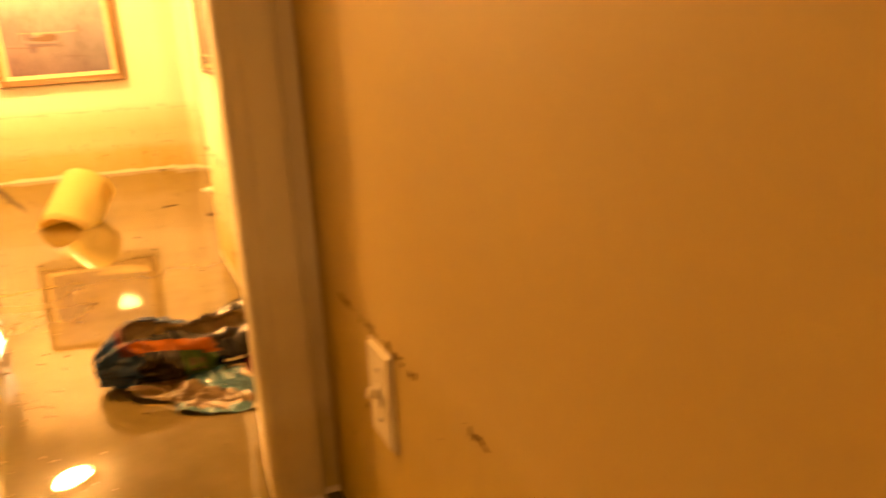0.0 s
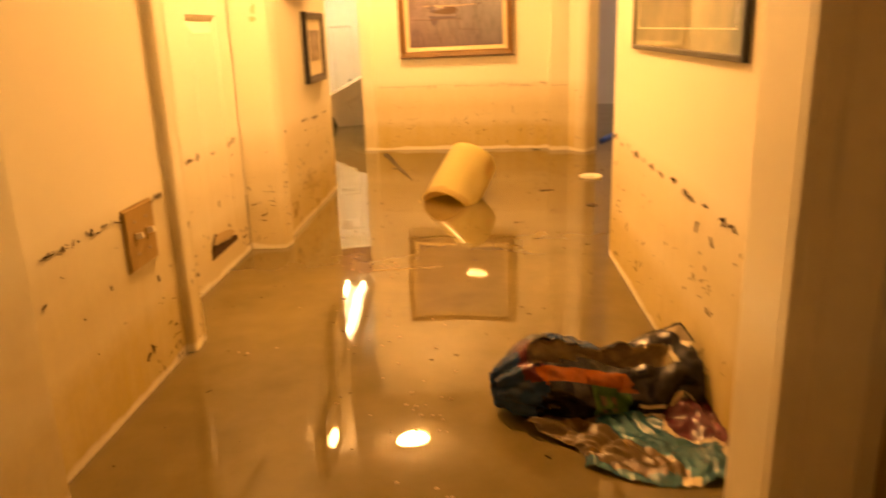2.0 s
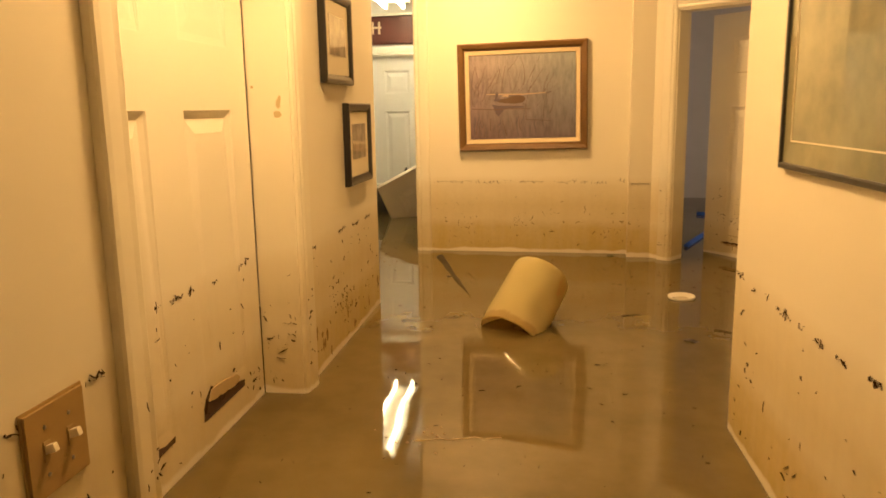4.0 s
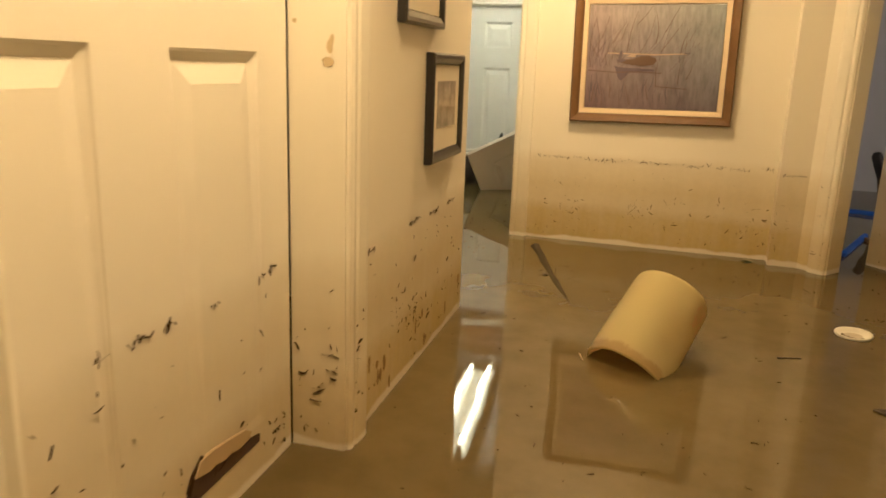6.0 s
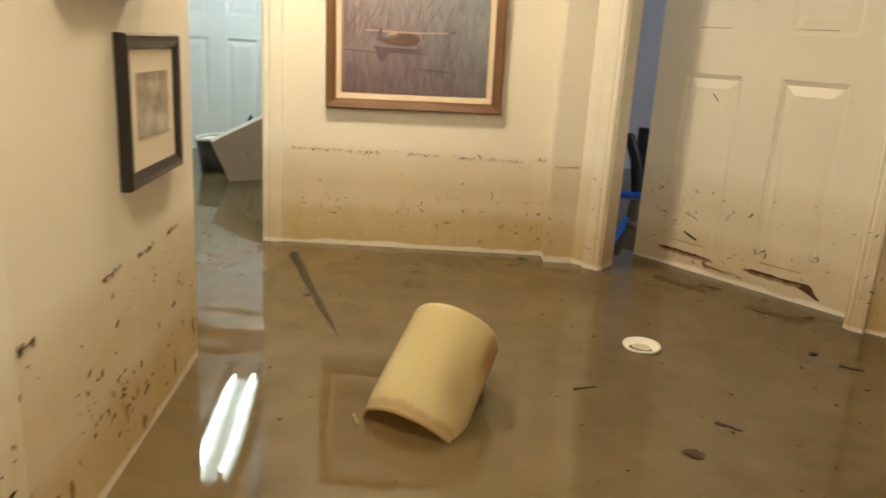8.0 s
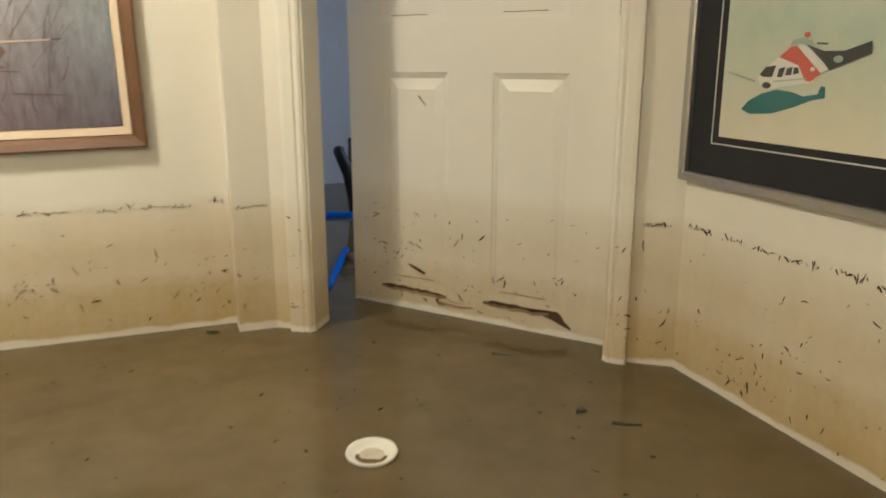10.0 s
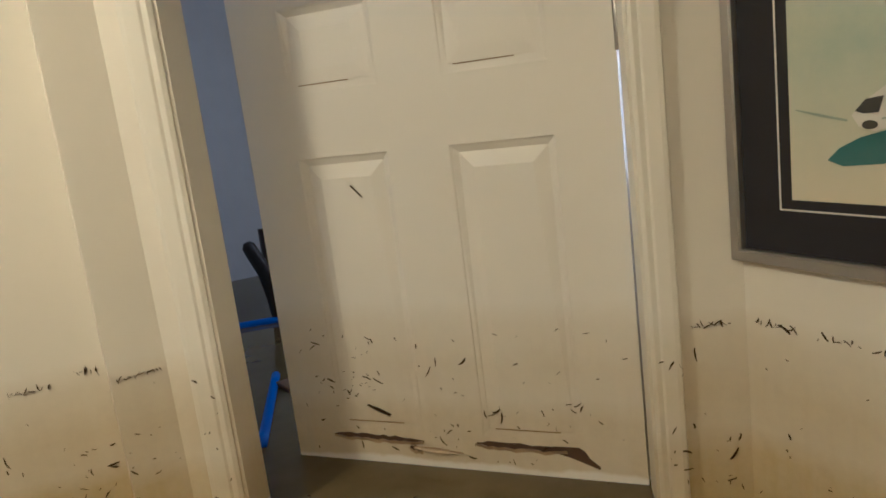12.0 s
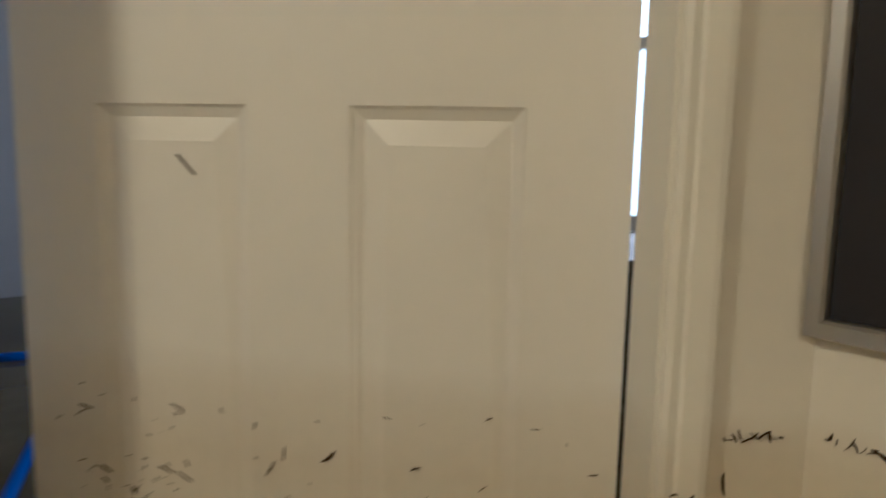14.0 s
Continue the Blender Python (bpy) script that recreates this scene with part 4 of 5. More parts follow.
# ---- flood litter on the walls and doors ----
def sliver(bm, m, rnd, size):
    """A bent scrap of leaf or straw, lying flat on local x-z, its face towards -y."""
    n = 4
    length, width = size * rnd.uniform(0.5, 1.6), size * rnd.uniform(0.08, 0.26)
    bend, a = rnd.uniform(-0.5, 0.5) * length, rnd.uniform(0, math.pi)
    ca, sa = math.cos(a), math.sin(a)
    front = []
    for sgn in (1, -1):
        for i in (range(n + 1) if sgn > 0 else range(n, -1, -1)):
            f = i / n
            x = (f - 0.5) * length
            z = bend * (f - 0.5) ** 2 + sgn * width * (0.25 + 0.75 * math.sin(math.pi * min(max(f, 0.06), 0.94))) * rnd.uniform(0.6, 1.2) * 0.5
            front.append((x * ca - z * sa, x * sa + z * ca))
    lift = rnd.uniform(0.0007, 0.0022)
    hi = [bm.verts.new(m @ Vector((x, -lift, z))) for x, z in front]
    lo = [bm.verts.new(m @ Vector((x, 0.0, z))) for x, z in front]
    try:
        bm.faces.new(hi)
        for i in range(len(front)):
            j = (i + 1) % len(front)
            bm.faces.new([hi[i], hi[j], lo[j], lo[i]])
    except ValueError:
        pass


def litter(m, s0, s1, count, seed, tide=True, off=0.0006, thick_low=1.0, z_off=0.0, gap=0.06):
    """Scraps stuck to a wall whose local frame is m: scattered low down, strung along the tide line."""
    rnd = random.Random(seed)
    bm = bmesh.new()
    span = s1 - s0
    clumps = [(rnd.uniform(s0, s1), W + 0.03 + 0.20 * rnd.random()) for _ in range(max(2, count // 22))]
    for i in range(count):
        if rnd.random() < 0.45 * thick_low:
            cx, cz = rnd.choice(clumps)
            x, z = rnd.gauss(cx, 0.03), rnd.gauss(cz, 0.022)
        else:
            x, z = rnd.uniform(s0, s1), W + 0.02 + 0.30 * rnd.random() ** 1.2
        x, z = min(max(x, s0 + 0.006), s1 - 0.006), min(max(z, W + 0.012), STAIN + 0.01)
        sliver(bm, m @ Matrix.Translation((x, -off, z - z_off)), rnd, rnd.choice((0.004, 0.005, 0.006, 0.008, 0.011, 0.017)))
    if tide:
        x = s0 + 0.01
        while x < s1 - 0.01:
            run = rnd.uniform(0.02, 0.09)
            z = STAIN + rnd.uniform(-0.006, 0.006)
            for k in range(int(run / 0.006)):
                px = min(x + k * 0.006 + rnd.uniform(-0.002, 0.002), s1 - 0.006)
                if rnd.random() < 0.85:
                    sliver(bm, m @ Matrix.Translation((px, -off, z + rnd.gauss(0, 0.0022) - z_off)), rnd, rnd.choice((0.005, 0.007, 0.009, 0.014)))
            x += run + rnd.uniform(0.004, gap)
    return bm


def wall_litter(line, s0, s1, count, seed, tide=True, d=0.0, gap=0.06, mat=None):
    bm = litter(line.stand(0, 0, d), s0, s1, count, seed, tide, gap=gap)
    tagged(link("wall_litter", bm, mat or M_DEBRIS), "dark scraps of leaves and straw stuck to the wall", "flood debris", "", "stuff")


wall_litter(PAINT, 0.075, 1.005, 130, 11, True, 0.0, 0.035)
wall_litter(DIAG, 0.943, 1.03, 16, 12)
wall_litter(HELI, 0.01, 1.25, 130, 13)
wall_litter(HALL_R, 0.01, 1.35, 85, 14)
wall_litter(HALL_L, 0.06, 0.50, 40, 15, True, 0.0, 0.012)
wall_litter(HALL_L, 1.405, 2.205, 110, 16, True, 0.0, 0.22)
wall_litter(EASTW, 0.10, 1.0, 40, 17, True, 0.0, 0.12, M_SMEAR_LINE)
wall_litter(Line((0.759, 5.612), (0.856, 5.612)), 0.0, 0.096, 14, 18)
# scraps on the jamb beyond the closed hall door
jm = HALL_L.stand(LD1 - 0.006, 0, 0) @ Matrix.Rotation(radians(-90), 4, "Z")
tagged(link("jamb_litter", litter(jm, -0.092, -0.004, 32, 19, False), M_DEBRIS), "dark scraps of leaves stuck to the door jamb", "flood debris", "", "stuff")
for door, pm, width, count, seed in ((open_door, m_open, 0.794, 120, 21), (left_door, m_left, 0.768, 90, 22)):
    base = pm.copy()
    base.translation.z = 0
    bm = litter(base, 0.02, width - 0.02, count, seed, door is left_door, 0.0008, gap=0.12)
    tagged(link("door_litter", bm, M_DEBRIS), "dark scraps of leaves and straw stuck to the door", "flood debris", "", "stuff")
for line, s in ((DIAG, 0.050), (DIAG, 0.888), (HALL_L, LD1), (HALL_L, LD0 - 0.06)):
    bm = litter(line.stand(0, 0, -0.0185), s + 0.004, s + 0.05, 12, int(s * 1000), False)
    tagged(link("casing_litter", bm, M_DEBRIS), "dark scraps of leaves stuck to the casing", "flood debris", "", "stuff")

# the long scratch and the stuck straw on the ajar door
stuck = thing("stuck_straw", m_open @ Matrix.Translation((0.248, -0.0006, 1.546 - BASE)), "thin dark straw stuck slantwise on the door panel", "straw")
part("stem", shape([(-0.012, 0.012), (-0.010, 0.014), (0.013, -0.011), (0.0115, -0.0125)], 0.0022, 0.0016), M_DEBRIS, stuck)


# ---- litter on the water ----
def floating():
    rnd = random.Random(31)
    bm = bmesh.new()
    flat = Matrix.Rotation(radians(-90), 4, "X")
    for i in range(330):
        x, y = rnd.uniform(-0.15, 1.6), rnd.uniform(2.35, 5.6)
        if x > 0.84 and y < 3.7:
            continue
        size = rnd.choice((0.003, 0.004, 0.005, 0.007, 0.010))
        sliver(bm, Matrix.Translation((x, y, W + 0.0006)) @ flat, rnd, size)
    for i in range(120):
        x, y = rnd.gauss(-0.45, 0.12), rnd.gauss(5.6, 0.6)
        sliver(bm, Matrix.Translation((x, y, W + 0.0006)) @ flat, rnd, rnd.choice((0.003, 0.005, 0.008)))
    tagged(link("floating_litter", bm, M_DEBRIS), "specks of leaves and straw floating on the water", "flood debris", "", "stuff")


floating()
M_STRAW = plain("pale_straw", (0.55, 0.42, 0.22), 0.6, 0, 0.3, 60, 0.2)
M_TWIG = plain("wet_bark", (0.065, 0.045, 0.025), 0.7, 0, 0.5, 80, 0.5)
M_SILT = plain("silted_wood", (0.085, 0.068, 0.038), 0.9, 0, 0.4, 60, 0.2)
M_SILT.node_tree.nodes["Principled BSDF"].inputs["Specular IOR Level"].default_value = 0.15
M_LEAF = plain("wet_green_leaf", (0.03, 0.05, 0.012), 0.5, 0, 0.4, 60, 0.3)


def twig(name, p, q, r, mat, label, seed, sink=0.3, wave=0.05):
    """A bent, tapering stem lying in the water's surface from p to q."""
    rnd = random.Random(seed)
    p, q = Vector((*p, W)), Vector((*q, W))
    side = Vector((-(q - p).y, (q - p).x, 0)).normalized()
    mid = (p + q) / 2
    root = thing(name, Matrix.Translation(mid), label, name.replace("floating_", ""))
    bm = bmesh.new()
    rings, n, seg = [], 10, 7
    wob = [(rnd.uniform(-1, 1) * (q - p).length * wave) for _ in range(n + 1)]
    for i in range(n + 1):
        f = i / n
        c = p.lerp(q, f) - mid + side * wob[i] * math.sin(math.pi * f) + Vector((0, 0, r * (1 - 2 * sink)))
        rr = r * (1 - 0.55 * f) * rnd.uniform(0.85, 1.15)
        u = (q - p).normalized()
        rings.append([bm.verts.new(c + side * rr * math.cos(a) + Vector((0, 0, rr * math.sin(a)))) for a in [2 * math.pi * k / seg for k in range(seg)]])
    for a, b in zip(rings, rings[1:]):
        for k in range(seg):
            j = (k + 1) % seg
            bm.faces.new([a[k], a[j], b[j], b[k]])
    bm.faces.new(rings[0]), bm.faces.new(rings[-1])
    part("stem", bm, mat, root, "", True)


def leaf(x, y, size, turn, mat, label, seed):
    rnd = random.Random(seed)
    root = thing("floating_leaf", pose(x, y, W + 0.0012, 0, 0, turn), label, "leaf")
    bm = bmesh.new()
    n = 8
    rows = []
    for i in range(n + 1):
        f = i / n
        wd = size * 0.28 * math.sin(math.pi * min(f * 0.92 + 0.06, 1)) * rnd.uniform(0.8, 1.15)
        z = size * 0.05 * math.sin(f * 5)
        rows.append([bm.verts.new(((f - 0.5) * size, -wd, z + 0.001)), bm.verts.new(((f - 0.5) * size, 0, z)), bm.verts.new(((f - 0.5) * size, wd, z + 0.0015))])
    for a, b in zip(rows, rows[1:]):
        bm.faces.new([a[0], a[1], b[1], b[0]]), bm.faces.new([a[1], a[2], b[2], b[1]])
    ret = bmesh.ops.extrude_face_region(bm, geom=bm.faces[:])
    bmesh.ops.translate(bm, vec=(0, 0, -0.0012), verts=[v for v in ret["geom"] if isinstance(v, bmesh.types.BMVert)])
    part("blade", bm, mat, root, "", True)


DARK_TWIG = "dark wet twig floating on the muddy water"
twig("floating_twig", (0.695, 4.58), (0.752, 4.60), 0.0030, M_TWIG, DARK_TWIG, 41)
twig("floating_twig", (0.970, 4.455), (1.015, 4.425), 0.0040, M_TWIG, DARK_TWIG, 42)
twig("floating_twig", (1.330, 5.225), (1.500, 5.115), 0.0080, M_SILT, "waterlogged dark stick lying low in the water", 43, 0.85, 0.03)
twig("floating_twig", (-0.110, 5.520), (0.165, 4.735), 0.0200, M_SILT, "long silted stick lying just at the surface", 44, 0.70, 0.006)
twig("floating_twig", (1.405, 4.80), (1.455, 4.77), 0.0042, M_TWIG, DARK_TWIG, 45)
twig("floating_straw", (0.215, 3.53), (0.40, 3.575), 0.0016, M_STRAW, "pale straw floating on the water", 46)
twig("floating_straw", (0.222, 4.41), (0.236, 4.37), 0.0016, M_STRAW, "short pale straw floating beside the bucket", 47)
leaf(1.375, 4.870, 0.034, 20, M_TWIG, "dark curled leaf floating on the water", 51)
leaf(0.885, 4.320, 0.050, -20, M_TWIG, "large dark leaf floating on the water", 52)
leaf(0.690, 5.630, 0.045, -15, M_LEAF, "green leaf floating by the wall", 54)
leaf(0.007, 5.111, 0.030, 50, M_TWIG, "dark curled leaf floating on the water", 56)


# ---- empty pet-food bag ----
def film(name, colour, rough=0.22, metal=0.0):
    m, n, l, b = material(name)
    co = n.new("ShaderNodeTexCoord").outputs["Object"]
    blot = noise_of(n, l, 22, 5, 0.7, co)
    l.new(mix(n, l, ramp(n, l, blot, [(0.35, 0.0), (0.7, 1.0)]), (*[c * 0.6 for c in colour], 1), (*colour, 1)), b.inputs["Base Color"])
    set_in(b, rough, metal, None, (0.10, 0.06))
    b.inputs["Specular IOR Level"].default_value = 0.36
    crease = n.new("ShaderNodeTexVoronoi")
    crease.inputs["Scale"].default_value = 30
    l.new(co, crease.inputs["Vector"])
    folds = mix(n, l, 0.45, crease.outputs["Distance"], noise_of(n, l, 70, 4, 0.65, co))
    bump(n, l, b, folds, 0.6, 0.006)
    return m


F_NAVY = film("dark_navy_film", (0.010, 0.008, 0.012))
F_BLUE = film("blue_film", (0.012, 0.045, 0.13))
F_TEAL = film("teal_film", (0.022, 0.105, 0.150))
F_ORANGE = film("orange_film", (0.30, 0.07, 0.010))
F_GREEN = film("green_film", (0.06, 0.14, 0.035))
F_TAN = film("tan_picture_film", (0.10, 0.060, 0.018), 0.30)
F_FOIL = film("silvery_bag_lining", (0.62, 0.48, 0.30), 0.20, 0.15)
F_WHITE = film("white_film", (0.62, 0.54, 0.40), 0.35)
F_MAROON = film("maroon_film", (0.10, 0.02, 0.03))


def pet_food_bag():
    root = thing("pet_food_bag", pose(0.762, 2.765, W, 0, 0, 14), "crumpled empty pet-food bag in dark blue and teal film, floating", "plastic bag")
    seg, n = 72, 80
    rnd = random.Random(3)

    def surface(x, a, shrink=1.0):
        f = (x + 0.175) / 0.345
        fat = (0.35 + 0.65 * math.sin(math.pi * min(0.5, f * 1.6))) * shrink
        sag = 0.012 * math.sin(f * 7) - 0.010 * f
        wr = noise.noise(Vector((x * 16, math.cos(a) * 2.2, math.sin(a) * 2.2))) * 0.022 + noise.noise(Vector((x * 45, math.cos(a) * 6, math.sin(a) * 6))) * 0.010 + abs(noise.noise(Vector((x * 90 + 3, math.cos(a) * 13, math.sin(a) * 13)))) * 0.005
        y = 0.022 + (0.082 * fat + wr) * math.cos(a) + 0.01 * (1 - f)
        z = 0.044 + (0.072 * fat + wr * 0.8) * math.sin(a) + sag
        if math.cos(a) < -0.2:
            z -= 0.004
        if math.sin(a) > 0.3 and math.cos(a) > -0.1 and f > 0.86:
            z += 0.010 * (f - 0.86) / 0.14
        return Vector((x, y, z))

    def tube(shrink, keep, pick):
        bm = bmesh.new()
        grid = [[bm.verts.new(surface(-0.175 + 0.345 * i / n, 2 * math.pi * k / seg, shrink)) for k in range(seg)] for i in range(n + 1)]
        for i in range(n):
            for k in range(seg):
                ang = 2 * math.pi * (k + 0.5) / seg
                f = (i + 0.5) / n
                if keep(f, ang):
                    fc = bm.faces.new([grid[i][k], grid[i][(k + 1) % seg], grid[i + 1][(k + 1) % seg], grid[i + 1][k]])
                    fc.material_index = pick(f, ang)
        loose = [v for v in bm.verts if not v.link_faces]
        bmesh.ops.delete(bm, geom=loose, context="VERTS")
        return bm

    def open_top(f, a):
        mid_a = math.radians(100 + 8 * math.sin(f * 9))
        return not (0.16 < f < 0.90 and abs(a - mid_a) < math.radians(12 + 9 * math.sin(f * math.pi)))

    def skin(f, a):
        deg = math.degrees(a)
        blur = 0.05 * noise.noise(Vector((f * 9, a * 3, 2))) + 0.03 * noise.noise(Vector((f * 34, a * 11, 4)))
        if f < 0.12 + blur:
            return 1
        if f < 0.20 + blur:
            return 1 if deg > 150 else 4
        if 132 <= deg < 152 + 60 * blur:
            return 2 if f < 0.64 + blur else 0
        if deg < 80 or deg > 330:
            return 1 if 0.3 + blur < f < 0.62 + blur else 0
        if 0.44 < f < 0.62 and 152 < deg < 205:
            return 3
        return 0

    pouch = part("pouch", tube(1.0, open_top, skin), [F_NAVY, F_BLUE, F_ORANGE, F_GREEN, F_MAROON], root, "dark blue and black printed film", True)
    part("lining", tube(0.95, lambda f, a: f > 0.04 and open_top(f, a), lambda f, a: 0), F_FOIL, root, "silvery inner lining", True)
    bm = bmesh.new()
    gx, gy = 84, 44
    grid = []
    for i in range(gx + 1):
        row = []
        for k in range(gy + 1):
            u, v = i / gx, k / gy
            x = -0.120 + 0.325 * u + 0.02 * math.sin(v * 5) + 0.045 * (1 - v) * (1 - u) - 0.045 * (1 - v) * u
            y = -0.268 + 0.223 * v + 0.050 * (u - 0.5) ** 2 * 4 * (1 - v) + 0.05 * (1 - u) * (1 - v)
            z = 0.004 + 0.016 * v * v + abs(noise.noise(Vector((u * 5, v * 4, 3)))) * 0.022 + abs(noise.noise(Vector((u * 13, v * 9, 7)))) * 0.009 + abs(noise.noise(Vector((u * 31, v * 20, 9)))) * 0.004
            if u > 0.72:
                z += 0.017 * math.sin((u - 0.72) / 0.28 * math.pi) * (0.3 + v)
            row.append(bm.verts.new((x, y, z - 0.004)))
        grid.append(row)
    for i in range(gx):
        for k in range(gy):
            fc = bm.faces.new([grid[i][k], grid[i + 1][k], grid[i + 1][k + 1], grid[i][k + 1]])
            u, v = i / gx, k / gy
            edge = noise.noise(Vector((u * 2.5, v * 2.5, 1))) * 0.12 + noise.noise(Vector((u * 14, v * 10, 6))) * 0.035
            slant = u + 0.25 * (v - 0.5) + edge
            if v < 0.10 + edge * 0.4 and u < 0.85:
                ix = 4 if 0.50 < u < 0.62 else 1
            elif slant > 0.76:
                ix = 3 if v > 0.22 else 5
            elif slant > 0.73:
                ix = 4
            elif slant > 0.43:
                ix = 1
            else:
                ix = 2 if v < 0.75 and 0.08 < u else 0
            fc.material_index = ix
    part("flap", bm, [F_TAN, F_TEAL, F_TAN, F_MAROON, F_WHITE, F_ORANGE], root, "teal printed flap with torn pale edge", True)
    # unreadable print as plain bars on the pouch's front
    for x0, z, wd, ht, mt in ((0.055, 0.050, 0.040, 0.006, F_WHITE), (0.058, 0.036, 0.034, 0.003, F_WHITE), (-0.012, 0.050, 0.010, 0.022, F_TAN), (0.008, 0.050, 0.010, 0.022, F_TAN)):
        bm = bmesh.new()
        cols = 8
        for i in range(cols):
            ring = []
            for px in (x0 + wd * i / cols, x0 + wd * (i + 1) / cols):
                for pz in (z - ht / 2, z + ht / 2):
                    a = math.pi + math.asin(max(-0.9, min(0.9, (0.040 - pz) / 0.066)))
                    v = surface(px, a)
                    ring.append(bm.verts.new((v.x, v.y - 0.004, v.z)))
            bm.faces.new([ring[0], ring[2], ring[3], ring[1]])
        part("print_bar", bm, mt, pouch)
    bm = bmesh.new()
    ring = []
    for x, a in [(0.125 + 0.022 * math.cos(t), math.pi + 0.05 + 0.38 * math.sin(t)) for t in [2 * math.pi * i / 16 for i in range(16)]]:
        v = surface(x, a)
        ring.append(bm.verts.new((v.x, v.y - 0.004, v.z)))
    bm.faces.new(ring)
    part("print_patch", bm, F_WHITE, pouch, "pale printed patch")
    # the end corner stands up and shows its pale lining, edged by the dark film
    corner = [(0.082, 0.050, 0.098), (0.120, 0.028, 0.104), (0.152, -0.006, 0.100), (0.172, 0.004, 0.112), (0.158, 0.028, 0.136), (0.140, 0.044, 0.122), (0.112, 0.058, 0.108)]
    for name, push, grow, mat, label in (("corner_fold", 0.0, 1.0, F_WHITE, "pale lining of the folded corner"), ("corner_edge", 0.004, 1.10, F_NAVY, "dark outer film of the folded corner")):
        bm = bmesh.new()
        mid = sum((Vector(c) for c in corner), Vector()) / len(corner)
        hub = bm.verts.new(mid + Vector((0, push + 0.006, -0.004)))
        rim = [bm.verts.new(mid + (Vector(c) - mid) * grow + Vector((0, push, 0))) for c in corner]
        for i in range(len(rim)):
            bm.faces.new([rim[i], rim[(i + 1) % len(rim)], hub])
        part(name, bm, mat, pouch, label)


pet_food_bag()


# ---- side room: sign, pot, blade ----
sign = thing("wall_sign", FAR.stand(FD0 - 0.05, 2.118, -0.001), "dark red board with pale bars above the door", "sign")
board = part("board", soft_box((0, -0.02, 0), (0.80, 0, 0.205), 0.003, 1), M_RED, sign)
part("edge_strip", soft_box((-0.01, -0.026, 0.206), (0.81, 0, 0.222), 0.002, 1), M_WHITE, sign)
for x in (0.27, 0.31, 0.35, 0.38, 0.43):
    part("letter_bar", soft_box((x, -0.023, 0.075), (x + 0.016, -0.0205, 0.165), 0.001, 1), M_LINER, board)
part("letter_bar", soft_box((0.26, -0.0225, 0.115), (0.455, -0.0205, 0.13), 0.001, 1), M_LINER, board)
pot = thing("floating_pot", pose(-0.815, 7.02, W - 0.02, 4, -5, 0), "dark pot with a white rim floating in the side room", "pot")
part("body", lathe([(0.060, 0.0), (0.075, 0.02), (0.082, 0.20), (0.078, 0.20), (0.070, 0.02), (0.002, 0.012)], 28, False), M_BLACK, pot, "", True)
part("rim", lathe([(0.078, 0.198), (0.086, 0.198), (0.087, 0.212), (0.078, 0.212), (0.078, 0.198)], 28, False), M_WHITE, pot, "white rim", True)
part("content", lathe([(0.001, 0.196), (0.0775, 0.196), (0.0775, 0.190), (0.001, 0.190)], 24), M_WHITE, pot, "pale flat content")
blade = thing("dark_blade", pose(-0.640, 6.96, 1.10, 8, 10, 0), "dark pointed paddle tip sticking up behind the fallen door", "paddle")
part("tip", shape([(-0.02, -0.18), (0.018, -0.18), (0.020, 0.10), (0.012, 0.15), (0.002, 0.165), (-0.010, 0.13), (-0.018, 0.08)], 0.006, 0.012), M_CHAIR, blade)


# ---- office: chair, foam sticks, board ----
def swept(points, radii, seg=12):
    bm = bmesh.new()
    rings = []
    pts = [Vector(p) for p in points]
    for i, p in enumerate(pts):
        t = (pts[min(i + 1, len(pts) - 1)] - pts[max(i - 1, 0)]).normalized()
        side = t.cross(Vector((0, 1, 0.01))).normalized()
        up_ = side.cross(t)
        rx, ry = radii[i]
        rings.append([bm.verts.new(p + side * rx * math.cos(a) + up_ * ry * math.sin(a)) for a in [2 * math.pi * k / seg for k in range(seg)]])
    for a, b in zip(rings, rings[1:]):
        for k in range(seg):
            j = (k + 1) % seg
            bm.faces.new([a[k], a[j], b[j], b[k]])
    bm.faces.new(rings[0]), bm.faces.new(rings[-1])
    return bm


chair = thing("office_chair", pose(1.392, 7.02, W), "black plastic office chair standing in the flood water", "chair")
part("arm_post", swept([(0.055, 0, -0.25), (0.050, 0, 0.0), (0.040, 0, 0.10), (0.020, 0, 0.20), (-0.010, 0, 0.27), (-0.028, 0, 0.315), (-0.032, 0, 0.330)],
                       [(0.030, 0.016), (0.032, 0.016), (0.032, 0.016), (0.030, 0.018), (0.028, 0.020), (0.026, 0.020), (0.014, 0.012)]), M_CHAIR, chair, "curved black arm", True)
bm = bmesh.new()
cols = []
for i in range(13):
    f = i / 12
    x, y = 0.06 + 0.40 * f, 0.16 - 0.05 * math.sin(math.pi * f)
    cols.append([bm.verts.new((x, y - 0.015, -0.02)), bm.verts.new((x, y - 0.015, 0.345)), bm.verts.new((x, y + 0.015, 0.35)), bm.verts.new((x, y + 0.015, -0.02))])
for a, b in zip(cols, cols[1:]):
    for k in range(4):
        j = (k + 1) % 4
        bm.faces.new([a[k], a[j], b[j], b[k]])
bm.faces.new(cols[0]), bm.faces.new(cols[-1])
part("backrest", bm, M_CHAIR, chair, "curved black backrest", True)
part("seat", soft_box((0.05, -0.28, -0.16), (0.47, 0.14, -0.10), 0.02, 3), M_CHAIR, chair)
part("column", lathe([(0.03, -0.52), (0.03, -0.16)], 16), M_CHAIR, chair)


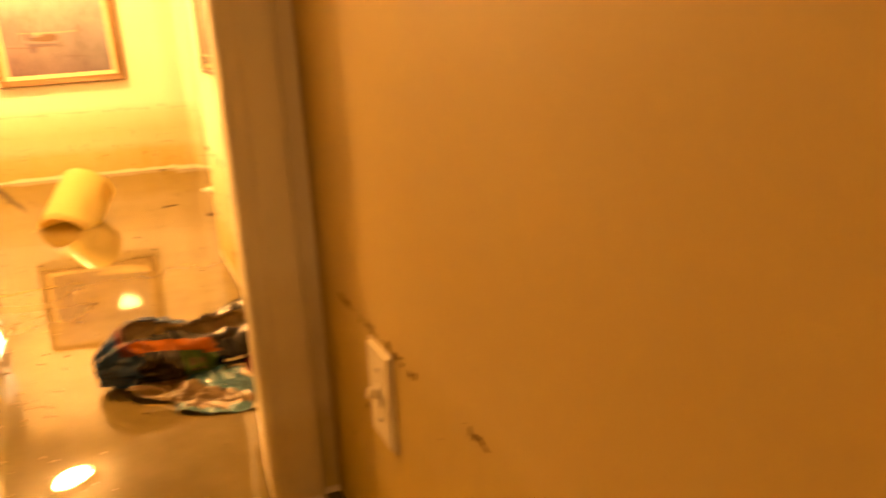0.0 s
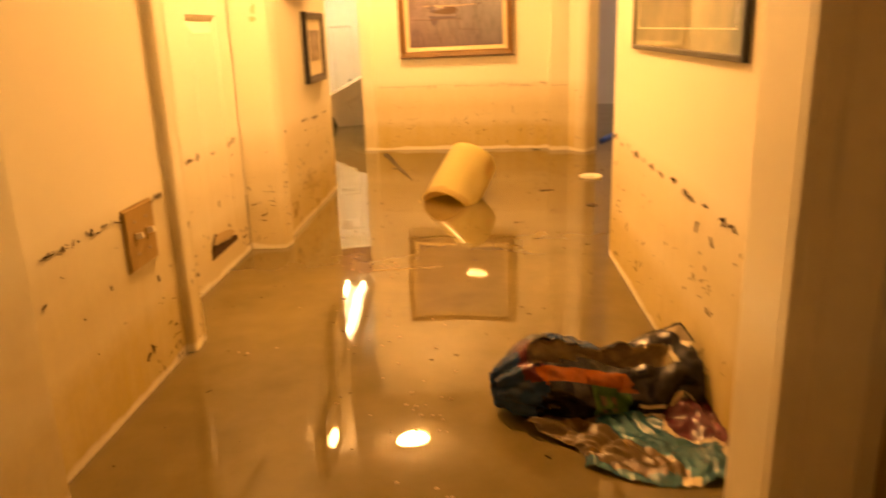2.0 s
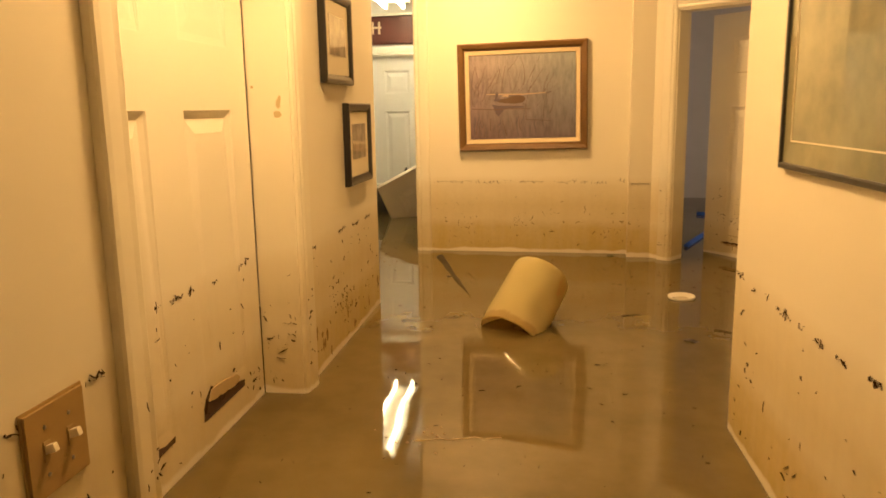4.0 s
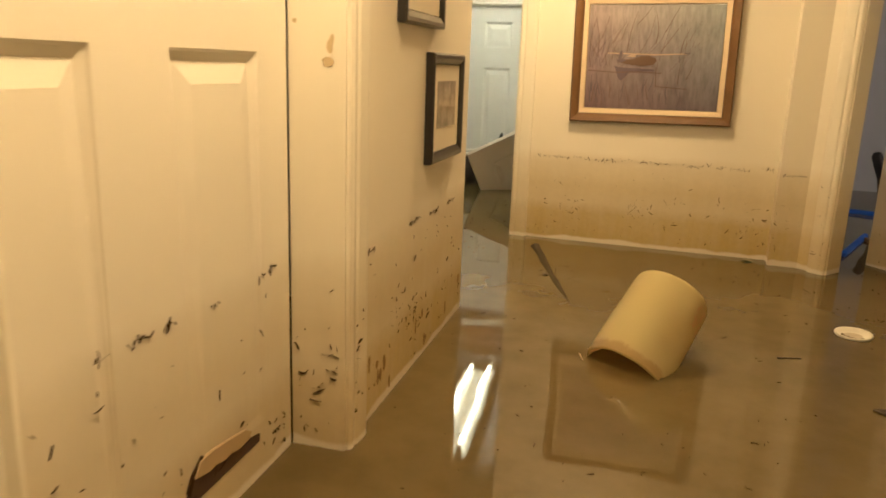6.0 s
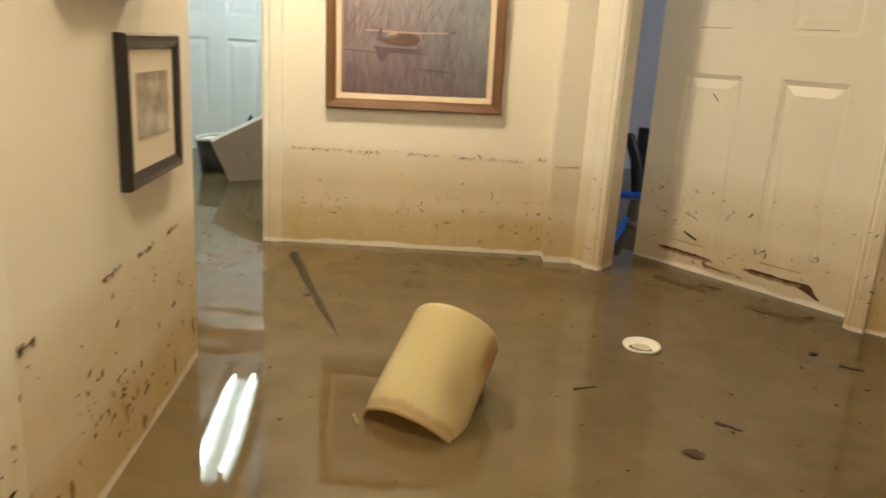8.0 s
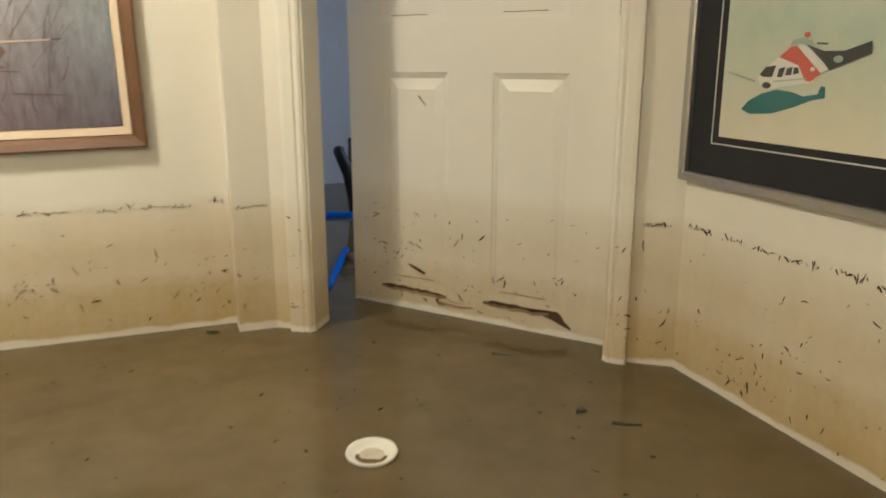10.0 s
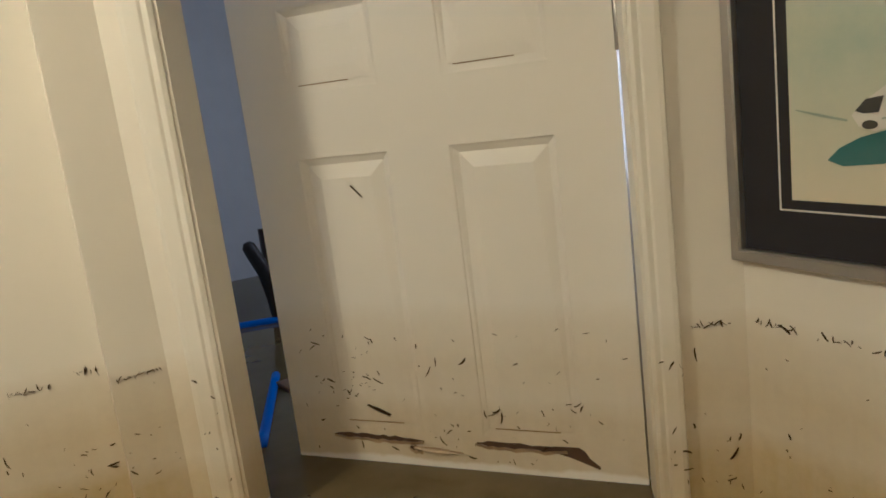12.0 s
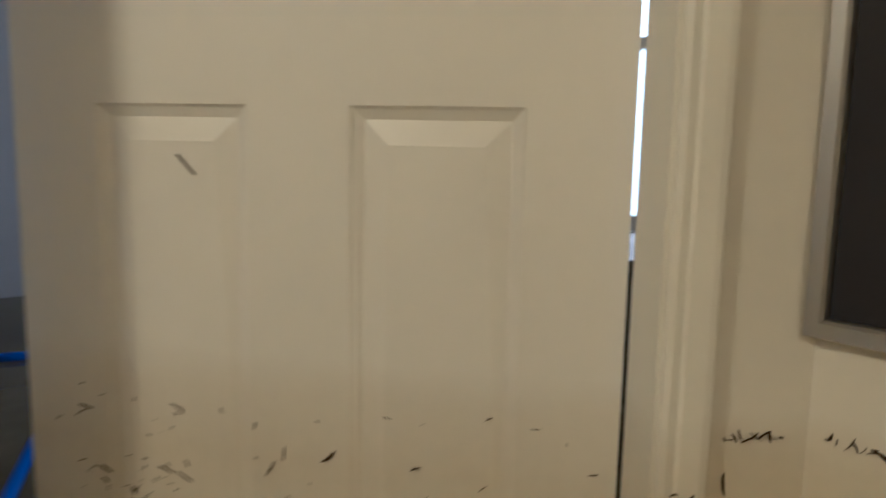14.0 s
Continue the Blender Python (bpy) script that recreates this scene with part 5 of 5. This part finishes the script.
def foam_stick(p, q, r, label):
    mid = ((p[0] + q[0]) / 2, (p[1] + q[1]) / 2)
    root = thing("foam_stick", pose(*mid, W), label, "foam stick", "blue foam sticks")
    pts = [((p[0] + (q[0] - p[0]) * f) - mid[0], (p[1] + (q[1] - p[1]) * f) - mid[1], r * 0.35) for f in [i / 8 for i in range(9)]]
    bm = bmesh.new()
    d = Vector((q[0] - p[0], q[1] - p[1], 0)).normalized()
    side = Vector((-d.y, d.x, 0))
    rings = [[bm.verts.new(Vector(c) + side * r * math.cos(a) + Vector((0, 0, r * math.sin(a)))) for a in [2 * math.pi * k / 14 for k in range(14)]] for c in pts]
    for a, b in zip(rings, rings[1:]):
        for k in range(14):
            j = (k + 1) % 14
            bm.faces.new([a[k], a[j], b[j], b[k]])
    bm.faces.new(rings[0]), bm.faces.new(rings[-1])
    part("foam", bm, M_BLUE, root, "", True)


foam_stick((1.265, 7.06), (1.54, 6.98), 0.016, "bright blue foam stick floating by the chair")
foam_stick((1.06, 5.90), (1.235, 6.38), 0.013, "bright blue foam stick floating near the door")
plank = thing("floating_board", pose(1.315, 6.27, W - 0.006, 3, 2, 12), "small reddish-brown board floating in the office", "board")
part("board", soft_box((-0.10, -0.045, 0), (0.12, 0.045, 0.016), 0.004, 2), M_BROWN, plank)


# made-up dark block that hides window and bright water behind the hinge gap
gap_block = thing("gap_block", pose(2.12, 5.38, FLOOR), "dark stand-in block added to darken the view through the hinge gap", "cabinet")
part("body", soft_box((0, 0, 0.0), (0.36, 0.64, 0.935), 0.004, 1), M_GAP_BLOCK, gap_block)
part("top", soft_box((-0.012, -0.012, 0.936), (0.372, 0.652, 0.960), 0.004, 2), M_GAP_BLOCK, gap_block)


# ---- smears and froth ----
M_DRY = plain("pale_dried_mud", (0.62, 0.52, 0.32), 0.8, 0, 0.3, 60, 0.2)


def blot(cx, cz, rx, rz, seed):
    rnd = random.Random(seed)
    return [(x, z) for x, z in [(cx + rx * math.cos(a) * rnd.uniform(0.6, 1.15), cz + rz * math.sin(a) * rnd.uniform(0.6, 1.15)) for a in [2 * math.pi * i / 12 for i in range(12)]]]


def smears(m, spots, name, label, mat=None):
    bm = bmesh.new()
    for i, (cx, cz, rx, rz) in enumerate(spots):
        pts = blot(cx, cz, rx, rz, 60 + i)
        a = [bm.verts.new(m @ Vector((x, -0.0011, z))) for x, z in pts]
        b = [bm.verts.new(m @ Vector((x * 0.98 + cx * 0.02, -0.0002, z))) for x, z in pts]
        bm.faces.new(a)
        for k in range(len(pts)):
            j = (k + 1) % len(pts)
            bm.faces.new([a[k], a[j], b[j], b[k]])
    tagged(link(name, bm, mat or M_SMEAR_LINE), label, "mud smear", "", "stuff")


smears(jm, [(-0.024, 1.650, 0.007, 0.011), (-0.020, 1.662, 0.004, 0.010), (-0.027, 1.626, 0.010, 0.009), (-0.085, 1.690, 0.004, 0.004)], "mud_smear", "tan mud smears on the door jamb", M_DRY)
rnd = random.Random(77)
smears(HALL_L.stand(0, 0, 0), [(rnd.uniform(1.42, 2.18), W + rnd.uniform(0.02, 0.12), rnd.uniform(0.004, 0.012), rnd.uniform(0.006, 0.022)) for _ in range(12)], "mud_smear", "brown mud smears low on the hall wall")


def froth():
    """Small bubbles drifting in loose rafts."""
    rnd = random.Random(91)
    bm = bmesh.new()
    for cx, cy, spread, count in ((0.46, 2.72, 0.035, 16), (0.52, 2.42, 0.06, 22), (0.24, 3.55, 0.04, 14), (-0.42, 5.35, 0.10, 26), (0.20, 3.10, 0.12, 12), (0.36, 2.95, 0.10, 10)):
        for _ in range(count):
            x, y, r = rnd.gauss(cx, spread), rnd.gauss(cy, spread), rnd.uniform(0.0015, 0.0042)
            rings = []
            for i in range(4):
                e = math.pi / 2 * i / 4
                rings.append([bm.verts.new((x + r * math.cos(e) * math.cos(a), y + r * math.cos(e) * math.sin(a), W + r * 0.7 * math.sin(e))) for a in [2 * math.pi * k / 8 for k in range(8)]])
            top = bm.verts.new((x, y, W + r * 0.7))
            for a, b in zip(rings, rings[1:]):
                for k in range(8):
                    bm.faces.new([a[k], a[(k + 1) % 8], b[(k + 1) % 8], b[k]])
            for k in range(8):
                bm.faces.new([rings[-1][k], rings[-1][(k + 1) % 8], top])
    tagged(link("froth", bm, M_FROTH, None, "", True), "small bubbles on the muddy water", "bubbles", "", "stuff")


M_FROTH = plain("bubble_film", (0.30, 0.22, 0.12), 0.06, 0, 0.1, 20, 0)
froth()
